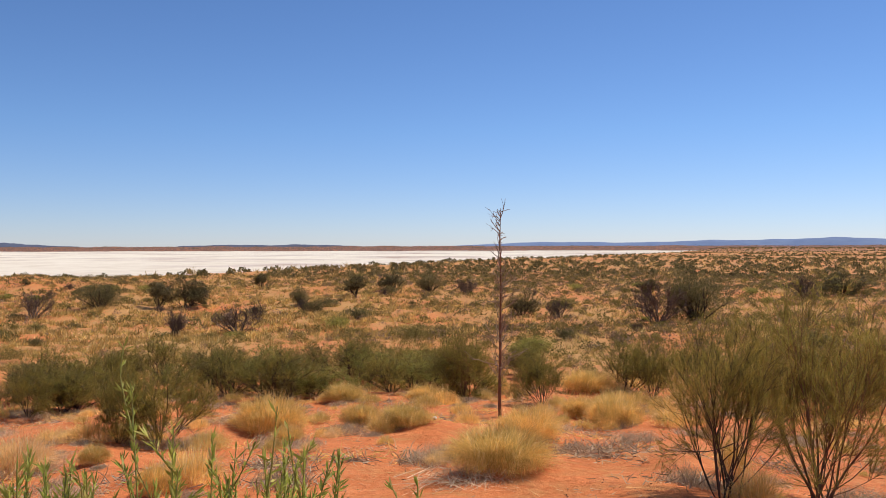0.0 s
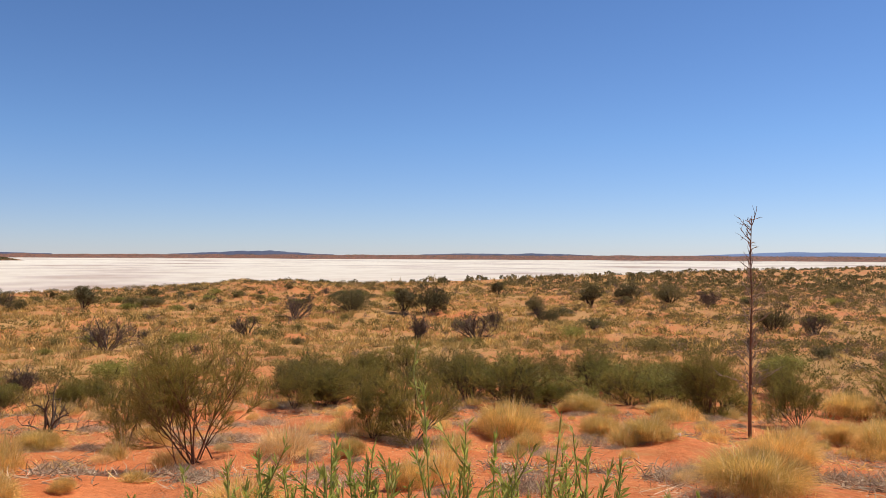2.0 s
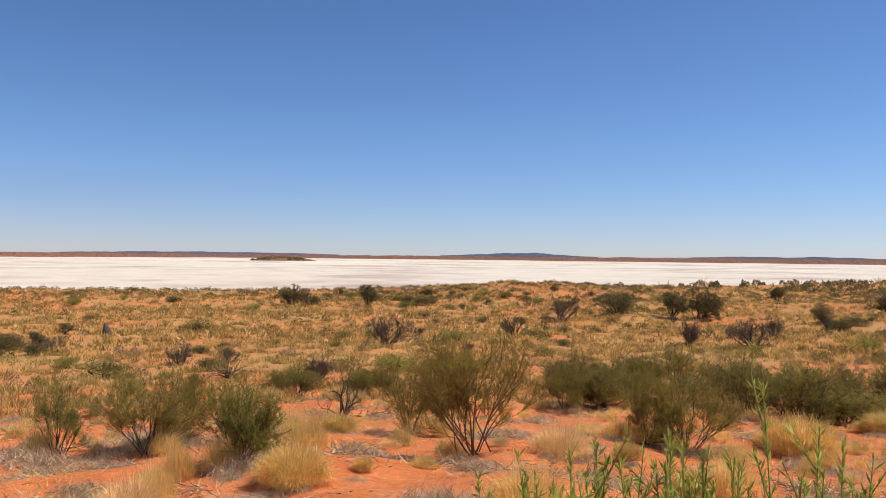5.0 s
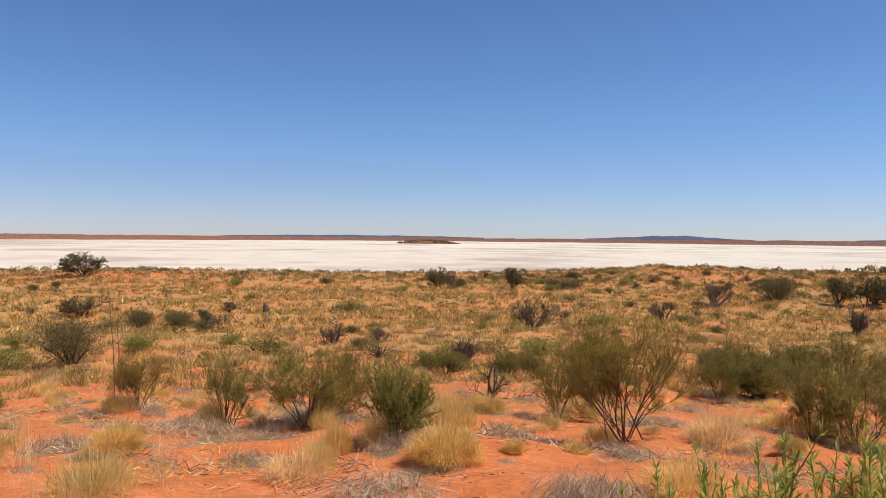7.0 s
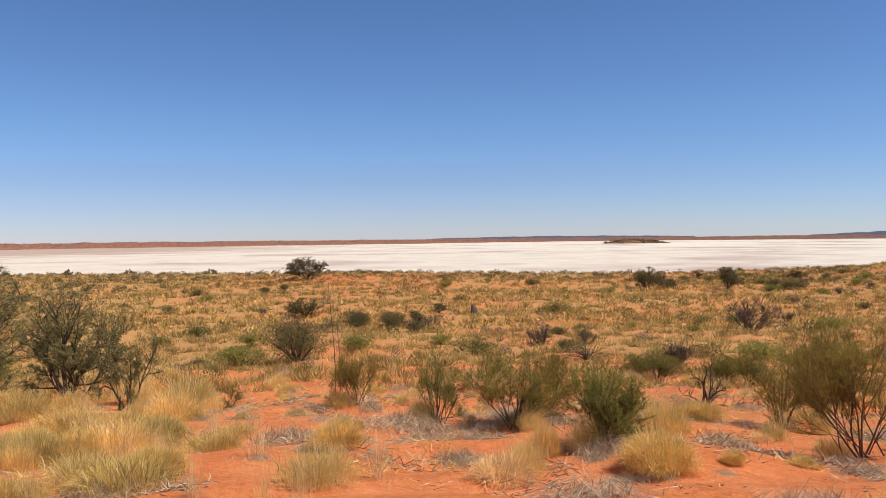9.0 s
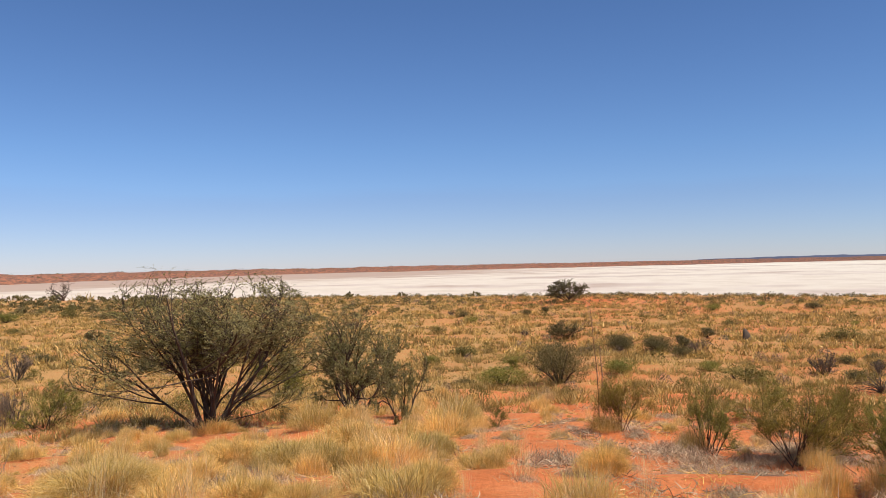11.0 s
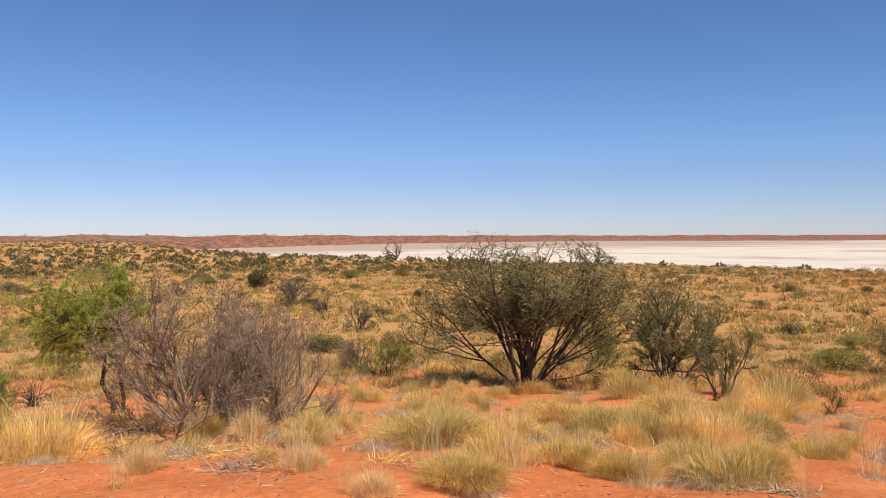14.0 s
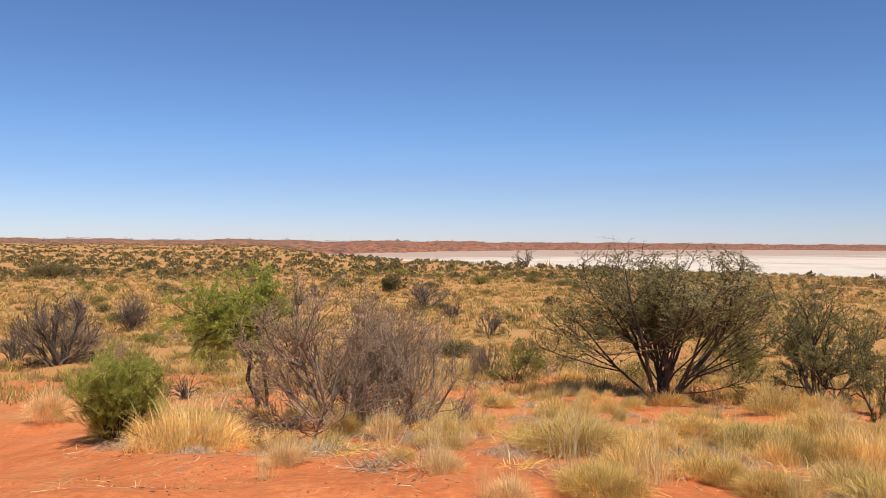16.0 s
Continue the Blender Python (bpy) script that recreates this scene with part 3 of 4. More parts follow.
def far_hill(name, az0, az1, r, tops, seed, mat, label):
    """A long low range: front slope, rounded crest and back."""
    n = 160
    s = np.linspace(0, 1, n)
    az = np.radians(az0 + (az1 - az0) * s)
    top = np.interp(s, np.linspace(0, 1, len(tops)), tops)
    top = top + (0.09 * np.sin(s * 31 + seed) + 0.05 * np.sin(s * 73 + seed * 2) + 0.03 * np.sin(s * 151)) * top
    rows = []
    for dr, k in ((-260, -0.25), (-120, 0.55), (-30, 0.95), (30, 1.0), (160, 0.4), (300, -0.3)):
        rows.append(np.stack([-np.sin(az) * (r + dr), np.cos(az) * (r + dr), np.where(k > 0, top * k, -20 + 0 * top)], -1))
    v = np.stack(rows, 1).reshape(-1, 3)
    ii, jj = np.meshgrid(np.arange(n - 1), np.arange(5), indexing="ij")
    q = np.stack([ii * 6 + jj, ii * 6 + jj + 1, (ii + 1) * 6 + jj + 1, (ii + 1) * 6 + jj], -1).reshape(-1, 4)
    ob = new(name, tri_mesh(name, v, np.concatenate([q[:, [0, 2, 1]], q[:, [0, 3, 2]]]), True))
    ob.data.materials.append(mat)
    tagged(ob, label, "hills", kind="structure")


far_hill("backdrop_hills_1", -45, 0, 4500, [36, 34, 38, 35, 38, 33, 21, 22, 20, 1], 1, HILL, "low range of hills on the far horizon, coloured haze-blue")
far_hill("backdrop_hills_2", 24, 35, 4500, [3, 8, 20, 22, 16, 9, 3], 2, SLATE, "low slate-dark hills far beyond the salt lake, haze in their colour")
far_hill("backdrop_hills_3", 6, 18, 4500, [4, 9, 13, 8, 12, 9, 4], 3, SLATE, "low slate-dark hills far beyond the salt lake, haze in their colour")
far_hill("backdrop_hills_4", 42, 60, 4500, [3, 9, 11, 12, 9, 4], 4, SLATE, "low slate-dark hills far beyond the salt lake, haze in their colour")


# island in the lake
def island(az, r, length, deep, high):
    g = np.random.default_rng(5)
    n, k = 48, 8
    v, f = [], []
    c = np.array([-math.sin(radians(az)) * r, math.cos(radians(az)) * r, LAKE_Z])
    right, ahead = np.array([math.cos(radians(az)), math.sin(radians(az)), 0]), np.array([-math.sin(radians(az)), math.cos(radians(az)), 0])
    for j in range(k + 1):
        s = 1 - j / k
        for i in range(n):
            a = 2 * math.pi * i / n
            wob = 1 + 0.1 * math.sin(3 * a + 1) + 0.06 * math.sin(7 * a)
            v.append(c + right * math.cos(a) * s * length / 2 * wob + ahead * math.sin(a) * s * deep / 2 * wob + np.array([0, 0, high * (1 - s ** 2.2) * (1 + 0.25 * math.sin(2.3 * a * 1 + j)) - 0.3]))
    for j in range(k):
        for i in range(n):
            p = [j * n + i, j * n + (i + 1) % n, (j + 1) * n + (i + 1) % n, (j + 1) * n + i]
            f += [[p[0], p[1], p[2]], [p[0], p[2], p[3]]]
    root = new("island")
    part("mound", tri_mesh("mound", np.array(v), np.array(f), True), ISLE, root)
    m = 260
    a, s = g.uniform(0, 6.283, m), np.sqrt(g.uniform(0, 0.9, m))
    at = c + right * (np.cos(a) * s * length / 2)[:, None] + ahead * (np.sin(a) * s * deep / 2)[:, None]
    at[:, 2] = LAKE_Z + high * (1 - s ** 2.2) - 0.5
    q = np.repeat(at, 20, 0)
    pv = spikes(q + g.normal(size=q.shape) * 0.9, cone(len(q), 0, 75, g), g.uniform(1.0, 3.0, len(q)), g.uniform(0.5, 1.0, len(q)), g)
    part("scrub", tri_mesh("scrub", *pv), MULGA, root)
    tagged(root, "low dark scrub-covered island on white salt", "island")


island(46.0, 1640, 128, 60, 6.5)


# ---- the plain: grass and scrub that nobody could count ----
def scatter(n, az0, az1, r0, r1, seed, keep=None, power=0.5):
    g = np.random.default_rng(seed)
    a = np.radians(g.uniform(az0, az1, n))
    s = g.uniform(0, 1, n)
    r = (r0 ** (2 * power) + s * (r1 ** (2 * power) - r0 ** (2 * power))) ** (0.5 / power)
    x, y = -np.sin(a) * r, np.cos(a) * r
    if keep is not None:
        ok = keep(x, y, r, np.degrees(a), g)
        x, y, r = x[ok], y[ok], r[ok]
    return np.stack([x, y, ground_z(x, y)], 1), r, g


def stuff(name, mesh, mat, label, category):
    ob = new(name, mesh)
    ob.data.materials.append(mat)
    return tagged(ob, label, category, kind="stuff")


def grass_field(name, at, size, g, per, mat, label, flat=62, high=0.95, thin=1.0):
    q = np.repeat(at, per, 0)
    s = np.repeat(size, per)
    off = g.normal(size=q.shape) * 0.2 * s[:, None]
    off[:, 2] = -0.02
    way = unit(cone(len(q), 5, flat, g) + off * np.array([1.5, 1.5, 0]) / s[:, None])
    v, f = spikes(q + off, way, s * g.uniform(0.5, 1.0, len(q)) * high, s * g.uniform(0.05, 0.13, len(q)) * thin, g)
    stuff(name, tri_mesh(name, v, f), mat, label, "grass")


def in_lake(x, y):
    return ground_z(x, y) < -8


def meadow(x, y, r, az, g):
    dens = 0.68 + 0.5 * wave(x, y, 4, 21) + 0.15 * wave(x, y, 30, 22)
    dens = dens * (1 - 0.08 * np.exp(-((az - 28) / 4) ** 2 - ((r - 98) / 12) ** 2)) * (1 - 0.72 * smooth(-az, -8, 10)) * (1 - 0.35 * smooth(r, 85, 110))
    return (g.uniform(0, 1, len(x)) < dens) & ~in_lake(x, y)


at, r, g = scatter(13000, -36, 140, 20, 48, 30, meadow, 0.5)
grass_field("near_plain_grass", at, g.uniform(0.30, 0.74, len(at)), g, 27, PLAIN, "golden dry spinifex hummocks at the foot of the dune", thin=0.6, high=0.62)
at, r, g = scatter(62000, -36, 140, 47, 140, 31, meadow, 0.42)
grass_field("plain_grass", at, g.uniform(0.35, 0.95, len(at)), g, 14, PLAIN, "golden dry spinifex hummocks covering the sandy plain", thin=1.25, high=0.62)
at, r, g = scatter(9000, -36, 140, 140, 900, 32, meadow, 0.3)
grass_field("far_grass", at, g.uniform(0.9, 2.2, len(at)), g, 12, PLAIN, "straw-coloured grass on the distant plain")


def scrub_field(name, at, wide, g, per, mat, label, tall=0.6, fine=1.0, most=0.5):
    q = np.repeat(at, per, 0)
    s = np.repeat(wide, per)
    a, u = g.uniform(0, 6.283, len(q)), np.sqrt(g.uniform(0, 1, len(q)))
    lump = np.repeat(g.uniform(0, 6.283, len(at)), per)
    u = u * (1 + 0.22 * np.sin(a * 2 + lump) + 0.12 * np.sin(a * 5 + lump * 3))
    q = q + np.stack([np.cos(a) * u * s * 0.34, np.sin(a) * u * s * 0.34, tall * 0.9 * s * np.sqrt(np.maximum(0.04, 1 - u * u)) * g.uniform(0.02, 0.9, len(q)) ** 0.6], 1)
    size = np.minimum(s * g.uniform(0.12, 0.22, len(q)) * fine, most)
    v, f = spikes(q, cone(len(q), 0, 85, g), size * 0.5, size * g.uniform(0.35, 0.6, len(q)), g)
    stuff(name, tri_mesh(name, v, f), mat, label, "scrub")


def brush(x, y, r, az, g):
    dens = 0.30 + 0.28 * wave(x, y, 24, 41) + 0.75 * smooth(-az, -5, 14) + 0.75 * smooth(r, 84, 112) + 1.4 * np.exp(-((az - 29) / 10) ** 2) * smooth(r, 62, 84)
    return (g.uniform(0, 1, len(x)) < dens) & ~in_lake(x, y)


at, r, g = scatter(260, -36, 140, 23, 46, 37, brush, 0.5)
scrub_field("near_green_scrub", at, g.uniform(0.4, 1.3, len(at)), g, 520, SCRUB, "low olive green shrubs at the foot of the dune", 0.55, 0.45)
at, r, g = scatter(330, -36, 140, 23, 46, 38, brush, 0.5)
scrub_field("near_brown_scrub", at, g.uniform(0.4, 1.1, len(at)), g, 320, GREYBARK, "low withered brown shrubs at the foot of the dune", 0.6, 0.45)
at, r, g = scatter(1800, -36, 140, 45, 135, 33, brush, 0.42)
scrub_field("green_scrub", at, g.uniform(0.5, 1.7, len(at)), g, 145, SCRUB, "low olive green shrubs dotted over the plain", 0.45, 0.68)
at, r, g = scatter(1500, -36, 140, 45, 125, 34, brush, 0.42)
scrub_field("brown_scrub", at, g.uniform(0.5, 1.3, len(at)), g, 120, GREYBARK, "low withered brown shrubs dotted over the plain", 0.5, 0.6)
at, r, g = scatter(3400, -36, 140, 88, 138, 39, brush, 0.5)
scrub_field("shore_scrub", at, g.uniform(0.7, 1.9, len(at)), g, 66, MULGA, "dark green scrub along the rim above the lake", 0.34, 0.8)
at, r, g = scatter(2200, -36, 8, 36, 140, 40, brush, 0.5)
scrub_field("eastern_scrub", at, g.uniform(0.4, 1.5, len(at)), g, 76, SCRUB, "olive scrub thick on the eastern plain", 0.42, 0.72)
at, r, g = scatter(1500, -36, 10, 40, 140, 47, brush, 0.5)
scrub_field("eastern_dark_scrub", at, g.uniform(0.5, 1.6, len(at)), g, 70, MULGA, "dark low scrub thick on the eastern plain", 0.42, 0.72)
at, r, g = scatter(2400, -36, 8, 40, 140, 43, brush, 0.5)
scrub_field("eastern_brown_scrub", at, g.uniform(0.4, 1.2, len(at)), g, 60, GREYBARK, "withered brown scrub among the green on the eastern plain", 0.5, 0.7)
at, r, g = scatter(5200, -36, 12, 120, 750, 44, brush, 0.32)
scrub_field("far_eastern_scrub", at, g.uniform(0.9, 2.4, len(at)), g, 26, MULGA, "dark scrub carpeting the far eastern plain", 0.4, 1.9, 1.0)
at, r, g = scatter(1800, -36, 12, 130, 750, 45, None, 0.32)
grass_field("far_eastern_grass", at, g.uniform(0.7, 1.6, len(at)), g, 9, PLAIN, "straw-coloured grass among the far eastern scrub", thin=1.6, high=0.7)
at, r, g = scatter(3400, 96, 140, 105, 900, 46, brush, 0.32)
scrub_field("far_western_scrub", at, g.uniform(0.8, 2.4, len(at)), g, 30, MULGA, "dark scrub dotted over the far western plain", 0.45, 2.1, 1.0)
at, r, g = scatter(5200, -36, 140, 125, 1100, 35, brush, 0.3)
scrub_field("far_scrub", at, g.uniform(1.0, 2.8, len(at)), g, 46, MULGA, "dark distant scrub along the lake shore", 0.45, 1.7, 0.9)


def dune_scrub(x, y, r, az, g):
    return (g.uniform(0, 1, len(x)) < 0.95 - 0.3 * smooth(az, 70, 95) + 0.4 * wave(x, y, 150, 51)) & ~in_lake(x, y)


at, r, g = scatter(16000, -36, 140, 1000, 3600, 36, dune_scrub, 0.45)
scrub_field("dune_scrub", at, g.uniform(3, 8, len(at)), g, 14, MULGA, "dark scrub on the red dunes beyond the lake", 0.35, 1.8, 2.5)

# ---- near plants ----
BROOM = [(2.04, 6.13, 0.99, 1.42), (2.87, 6.49, 1.57, 1.78), (5.09, 20.09, 1.7, 1.63), (1.98, 16.58, 1.25, 1.25), (0.47, 19.25, 1.45, 1.45), (-4.32, 11.11, 0.85, 1.05), (-3.88, 11.33, 1.55, 1.3), (-5.52, 8.56, 1.66, 1.60), (-7.81, 10.28, 1.01, 1.1), (-9.45, 6.75, 1.46, 1.06), (-13.75, 6.34, 1.03, 1.03), (-8.62, 17.21, 1.12, 1.05), (-7.97, 18.02, 1.21, 1.05), (-1.04, 24.57, 1.86, 1.27), (0.42, 19.64, 1.75, 1.68), (-15.8, 15.89, 1.54, 0.95), (-9.63, 7.41, 0.91, 0.95)]
LEAFY = [(-2.2, 22.21, 1.83, 1.15), (-0.76, 20.4, 1.54, 0.98), (-15.49, 10.26, 1.27, 0.95), (-4.52, 20.8, 2.12, 1.34), (-16.81, 4.9, 0.54, 0.48), (-28.0, 0.74, 2.11, 2.01), (-22.08, -5.06, 1.67, 1.3), (-17.05, 16.93, 1.48, 0.74), (-25.44, -17.02, 1.81, 1.21), (-35.20, 11.12, 1.40, 0.70)]
FINE = [(-6.21, 5.43, 0.92, 0.96), (-10.31, 6.01, 0.93, 1.11), (-8.84, -7.2, 1.36, 1.32)]
DENSE = [(-27.87, 10.5, 2.23, 1.6), (-52.37, 62.1, 2.92, 2.19), (-58.39, 57.9, 2.73, 2.22), (-27.55, 65.9, 3.5, 2.22), (-23.98, 68.76, 2.87, 2.26), (-21.82, 69.68, 3.58, 2.82), (-12.34, 70.94, 1.84, 1.49), (-8.43, 79.35, 3.91, 2.15), (-5.49, 91.23, 3.35, 2.02), (-1.47, 91.57, 3.04, 2.03), (-20.73, 93.75, 2.46, 1.73), (5.94, 61.17, 2.42, 2.12), (17.84, 57.75, 4.21, 3.5), (19.5, 78.26, 3.17, 1.95), (40.07, 81.07, 5.75, 2.19), (-45.48, 20.88, 1.97, 1.03), (-50.05, 29.37, 1.48, 0.68), (-54.15, 20.9, 2.76, 1.28), (-45.17, 23.32, 2.1, 0.95), (-44.92, 24.65, 1.31, 0.78), (-75.93, -29.78, 2.59, 2.31), (-78.18, -74.14, 5.95, 2.08)]
SHORE_BUSH = [(-90.59, 35.47, 5.0, 2.75)]
BIG = [(-18.67, -0.99, 5.35, 3.56)]
OPEN = [(-20.11, 2.36, 2.82, 2.82), (-18.31, 3.15, 1.45, 1.77)]
DEADGREY = [(-10.78, -5.13, 3.05, 2.29), (-11.21, -4.01, 2.16, 1.72), (-11.09, -4.6, 1.77, 1.89), (-24.3, -6.72, 0.86, 0.96), (-24.61, -21.97, 3.10, 1.65)]
SMALL_TREE = [(-12.23, -7.11, 2.25, 2.75)]
GNARL = [(-10.6, 11.87, 1.41, 0.94), (-24.35, -24.86, 1.43, 1.19)]
ARCHED = [(-15.52, -10.91, 1.11, 0.74), (-22.87, 19.61, 1.97, 0.83)]
SAPLING = [(1.02, 14.96, 0.61, 3.78)]
POLE = [(-18.68, 8.01, 0.28, 2.78), (-19.31, 8.4, 0.26, 1.73)]
BARE = [(-58.76, 60.08, 1.86, 1.63), (-27.75, 34.7, 3.0, 1.93), (-29.23, 58.54, 2.71, 2.03), (-15.88, 48.69, 1.7, 1.84), (-12.45, 49.88, 3.19, 1.84), (-12.5, 55.01, 1.25, 1.6), (-11.11, 65.87, 1.57, 1.25), (2.44, 92.55, 3.07, 1.92), (-26.62, 46.33, 1.95, 1.44), (2.35, 83.42, 2.36, 1.61), (8.5, 59.85, 2.0, 1.63), (14.74, 56.14, 4.36, 3.36), (34.57, 78.13, 3.72, 2.54), (-15.86, 48.52, 1.55, 1.76), (-61.17, -21.3, 4.01, 2.32), (-51.14, -15.94, 1.77, 1.36), (-43.1, -11.35, 1.56, 1.47), (-40.47, -32.53, 2.54, 2.54), (-23.45, -21.78, 3.03, 2.61), (-41.93, -37.64, 2.68, 2.09), (-28.19, 21.62, 1.34, 1.03), (-19.33, 20.37, 1.06, 0.81), (-28.38, 24.29, 1.03, 0.67), (-19.34, 20.43, 1.10, 1.01), (-24.80, -25.05, 1.50, 1.18), (-40.54, -32.46, 1.84, 1.67), (-24.39, -6.43, 0.77, 1.02)]
STUMP = [(-45.57, 29.41, 0.9, 0.75)]
BARETREE = [(-153.26, -33.01, 5.63, 3.68)]
TUFT = [(-1.34, 13.65, 0.73, 0.47), (-0.53, 11.48, 0.72, 0.39), (0.47, 7.04, 0.89, 0.41), (1.18, 11.61, 1.07, 0.49), (2.55, 15.26, 0.82, 0.48), (2.93, 14.09, 1.1, 0.69), (3.57, 20.44, 1.31, 0.64), (5.7, 24.06, 1.39, 0.68), (-0.37, 18.53, 0.96, 0.48), (-2.2, 18.4, 0.91, 0.46), (-2.68, 12.94, 1.21, 0.68), (-2.16, 11.61, 0.5, 0.29), (1.24, 21.12, 0.87, 0.58), (-5.2, 5.14, 0.75, 0.38), (-8.69, 9.55, 0.72, 0.33), (-3.91, 9.38, 0.36, 0.26), (-5.0, 5.82, 0.22, 0.15), (-2.28, 6.71, 0.36, 0.29), (-7.81, 3.36, 0.54, 0.35), (-10.37, -4.73, 0.57, 0.4), (-8.76, -1.41, 1.15, 0.4), (-6.3, -0.8, 0.71, 0.28), (-7.43, 0.07, 0.44, 0.27), (-7.08, 0.39, 0.58, 0.27)]
TUFT += [(-10.54, 1.2, 0.89, 0.44), (-7.54, 1.52, 0.64, 0.28), (-11.64, 2.34, 1.08, 0.41), (-11.34, 0.42, 1.14, 0.4), (-11.79, -0.25, 1.03, 0.33), (-10.38, 0.82, 0.77, 0.49), (-7.54, 1.58, 0.57, 0.27), (-14.38, 1.66, 1.28, 0.49), (-7.24, 1.08, 0.59, 0.21)]
STRAWS = [(-8.14, 8.23, 0.79, 0.63), (-2.07, 7.0, 0.56, 0.48), (-6.43, 4.9, 0.38, 0.48), (-6.07, 2.44, 0.65, 0.41), (-5.73, 4.15, 0.45, 0.39), (-2.93, 5.17, 0.68, 0.34), (-8.45, -5.84, 1.55, 0.74), (-7.58, 1.0, 0.76, 0.35), (-17.51, 4.21, 1.53, 0.92), (-10.77, 1.7, 1.1, 0.59), (-14.66, 3.3, 1.23, 0.71), (-16.5, 1.07, 1.24, 0.68)]
PALES = [(-4.78, 9.34, 0.89, 0.47), (-5.67, 3.88, 0.69, 0.29), (-9.8, -3.9, 0.53, 0.44), (-6.39, -3.43, 0.36, 0.3), (-6.77, -2.17, 0.47, 0.23), (-5.74, -1.34, 0.42, 0.27), (-10.95, -10.24, 0.82, 0.78), (-6.60, -3.47, 0.39, 0.27), (-4.80, 9.54, 0.80, 0.44)]
GREYS = [(-1.31, 6.89, 0.52, 0.23), (-3.45, 4.73, 0.66, 0.25), (-10.24, 3.73, 0.81, 0.27), (-4.3, 3.69, 0.7, 0.17), (-3.28, 4.71, 0.73, 0.28), (-10.41, 5.52, 0.88, 0.27), (-6.93, 4.19, 0.49, 0.16), (-6.88, 1.06, 0.73, 0.22), (-9.98, -3.09, 0.77, 0.21), (-8.15, -1.93, 0.5, 0.17), (-8.97, -0.31, 0.71, 0.21), (-12.89, -1.81, 0.7, 0.21), (-6.83, 1.1, 0.69, 0.18)]
STONE = [(-0.13, 11.84, 0.09, 0.07)]
WISPS = [(-5.23, 2.0, 0.22, 0.41), (-5.54, 1.85, 0.23, 0.35), (-6.25, 3.04, 0.37, 0.56), (-5.72, -1.34, 0.23, 0.34), (-6.62, -2.12, 0.32, 0.34), (-5.75, -1.54, 0.19, 0.27), (-5.92, 1.48, 0.24, 0.36)]

GROW = np.random.default_rng(404)


def small_tree(x, y, w, h):
    """A crooked trunk leaning one way, forked limbs, and a rounded loose crown of hanging leaves."""
    g = np.random.default_rng(131)
    a = math.atan2(-x, y)
    right = np.array([math.cos(a), math.sin(a), 0])
    root = new("small_tree")
    root.location = (x, y, float(ground_z(x, y)))
    up = np.array([0, 0, 1.0])
    knots = [(0.0, -0.1), (-0.02, 0.12), (-0.09, 0.24), (-0.07, 0.36), (-0.12, 0.46)]
    trunk = np.array([[right * k[0] * w + up * k[1] * h for k in knots]])
    part("trunk", tri_mesh("trunk", *tubes(trunk, taper(1, 5, 0.045, 0.028), 7), True), BARK, root)
    fork = np.array([[right * 0.03 * w - up * 0.05, right * 0.05 * w + up * 0.15 * h, right * 0.02 * w + up * 0.3 * h, right * 0.08 * w + up * 0.45 * h, right * 0.06 * w + up * 0.6 * h]])
    part("trunk", tri_mesh("trunk", *tubes(fork, taper(1, 5, 0.035, 0.016), 7), True), BARK, root)
    n = 26
    mid_c = right * -0.15 * w + up * 0.70 * h
    at, d = along(np.repeat(np.concatenate([trunk, fork]), n // 2, 0), g.uniform(0.55, 1.0, n))
    aim = mid_c + unit(g.normal(size=(n, 3))) * np.array([0.56 * w, 0.52 * w, 0.30 * h]) * g.uniform(0.55, 1.0, (n, 1))
    limb = paths(at, unit(aim - at), np.linalg.norm(aim - at, axis=1), g, 6, 0.16, 0.0)
    tw = sprout(limb, 9, 0.4, 0.95, 0.16, 0.34, 0.6, g, 4, 0.2, 0.02)
    sh = sprout(tw, 6, 0.2, 1.0, 0.4, 0.8, 0.7, g, 3, 0.2, -0.06)
    for i in range(n):
        part("limb", tri_mesh("limb", *joined([tubes(limb[i:i + 1], taper(1, 6, 0.016, 0.005), 5), tubes(tw[9 * i:9 * i + 9], taper(9, 4, 0.006, 0.002), 3), ribbons(sh[54 * i:54 * i + 54], 0.004, g)]), True), BARK, root)
    q = np.repeat(sh, 46, 0)
    lp, ld = along(q, g.uniform(0.1, 1.0, len(q)))
    way = unit(ld + g.normal(size=ld.shape) * 0.7 - np.array([0, 0, 0.35]))
    part("foliage", tri_mesh("foliage", *leaves(lp, way, g.uniform(0.03, 0.066, len(q)), g.uniform(0.007, 0.014, len(q)), g)), BRIGHT, root)
    tagged(root, "small tree with fresh green drooping leaves and crooked dark trunk", "tree")


def belt(n, az0, az1, r0, r1, w0, w1, h0, h1, keep=None):
    """Rows (x, y, width, height) strewn over a stretch of ground."""
    rows = []
    while len(rows) < n:
        a, r = radians(GROW.uniform(az0, az1)), math.sqrt(GROW.uniform(r0 * r0, r1 * r1))
        x, y, k = -math.sin(a) * r, math.cos(a) * r, GROW.uniform(0, 1) ** 1.5
        if keep is None or keep(x, y, r, math.degrees(a)):
            rows.append((x, y, w0 + (w1 - w0) * k, h0 + (h1 - h0) * k * GROW.uniform(0.8, 1.2)))
    return rows


def off_path(x, y, r, az):
    """Keeps the bare sand clear."""
    bare = (az < 24 and r < 9.5) or (24 <= az < 40 and r < 9) or (56 < az < 74 and r < 13) or (az > 104 and r < 8.0)
    return not bare and float(wave(np.array(x), np.array(y), 4.0, 71)) > -0.25


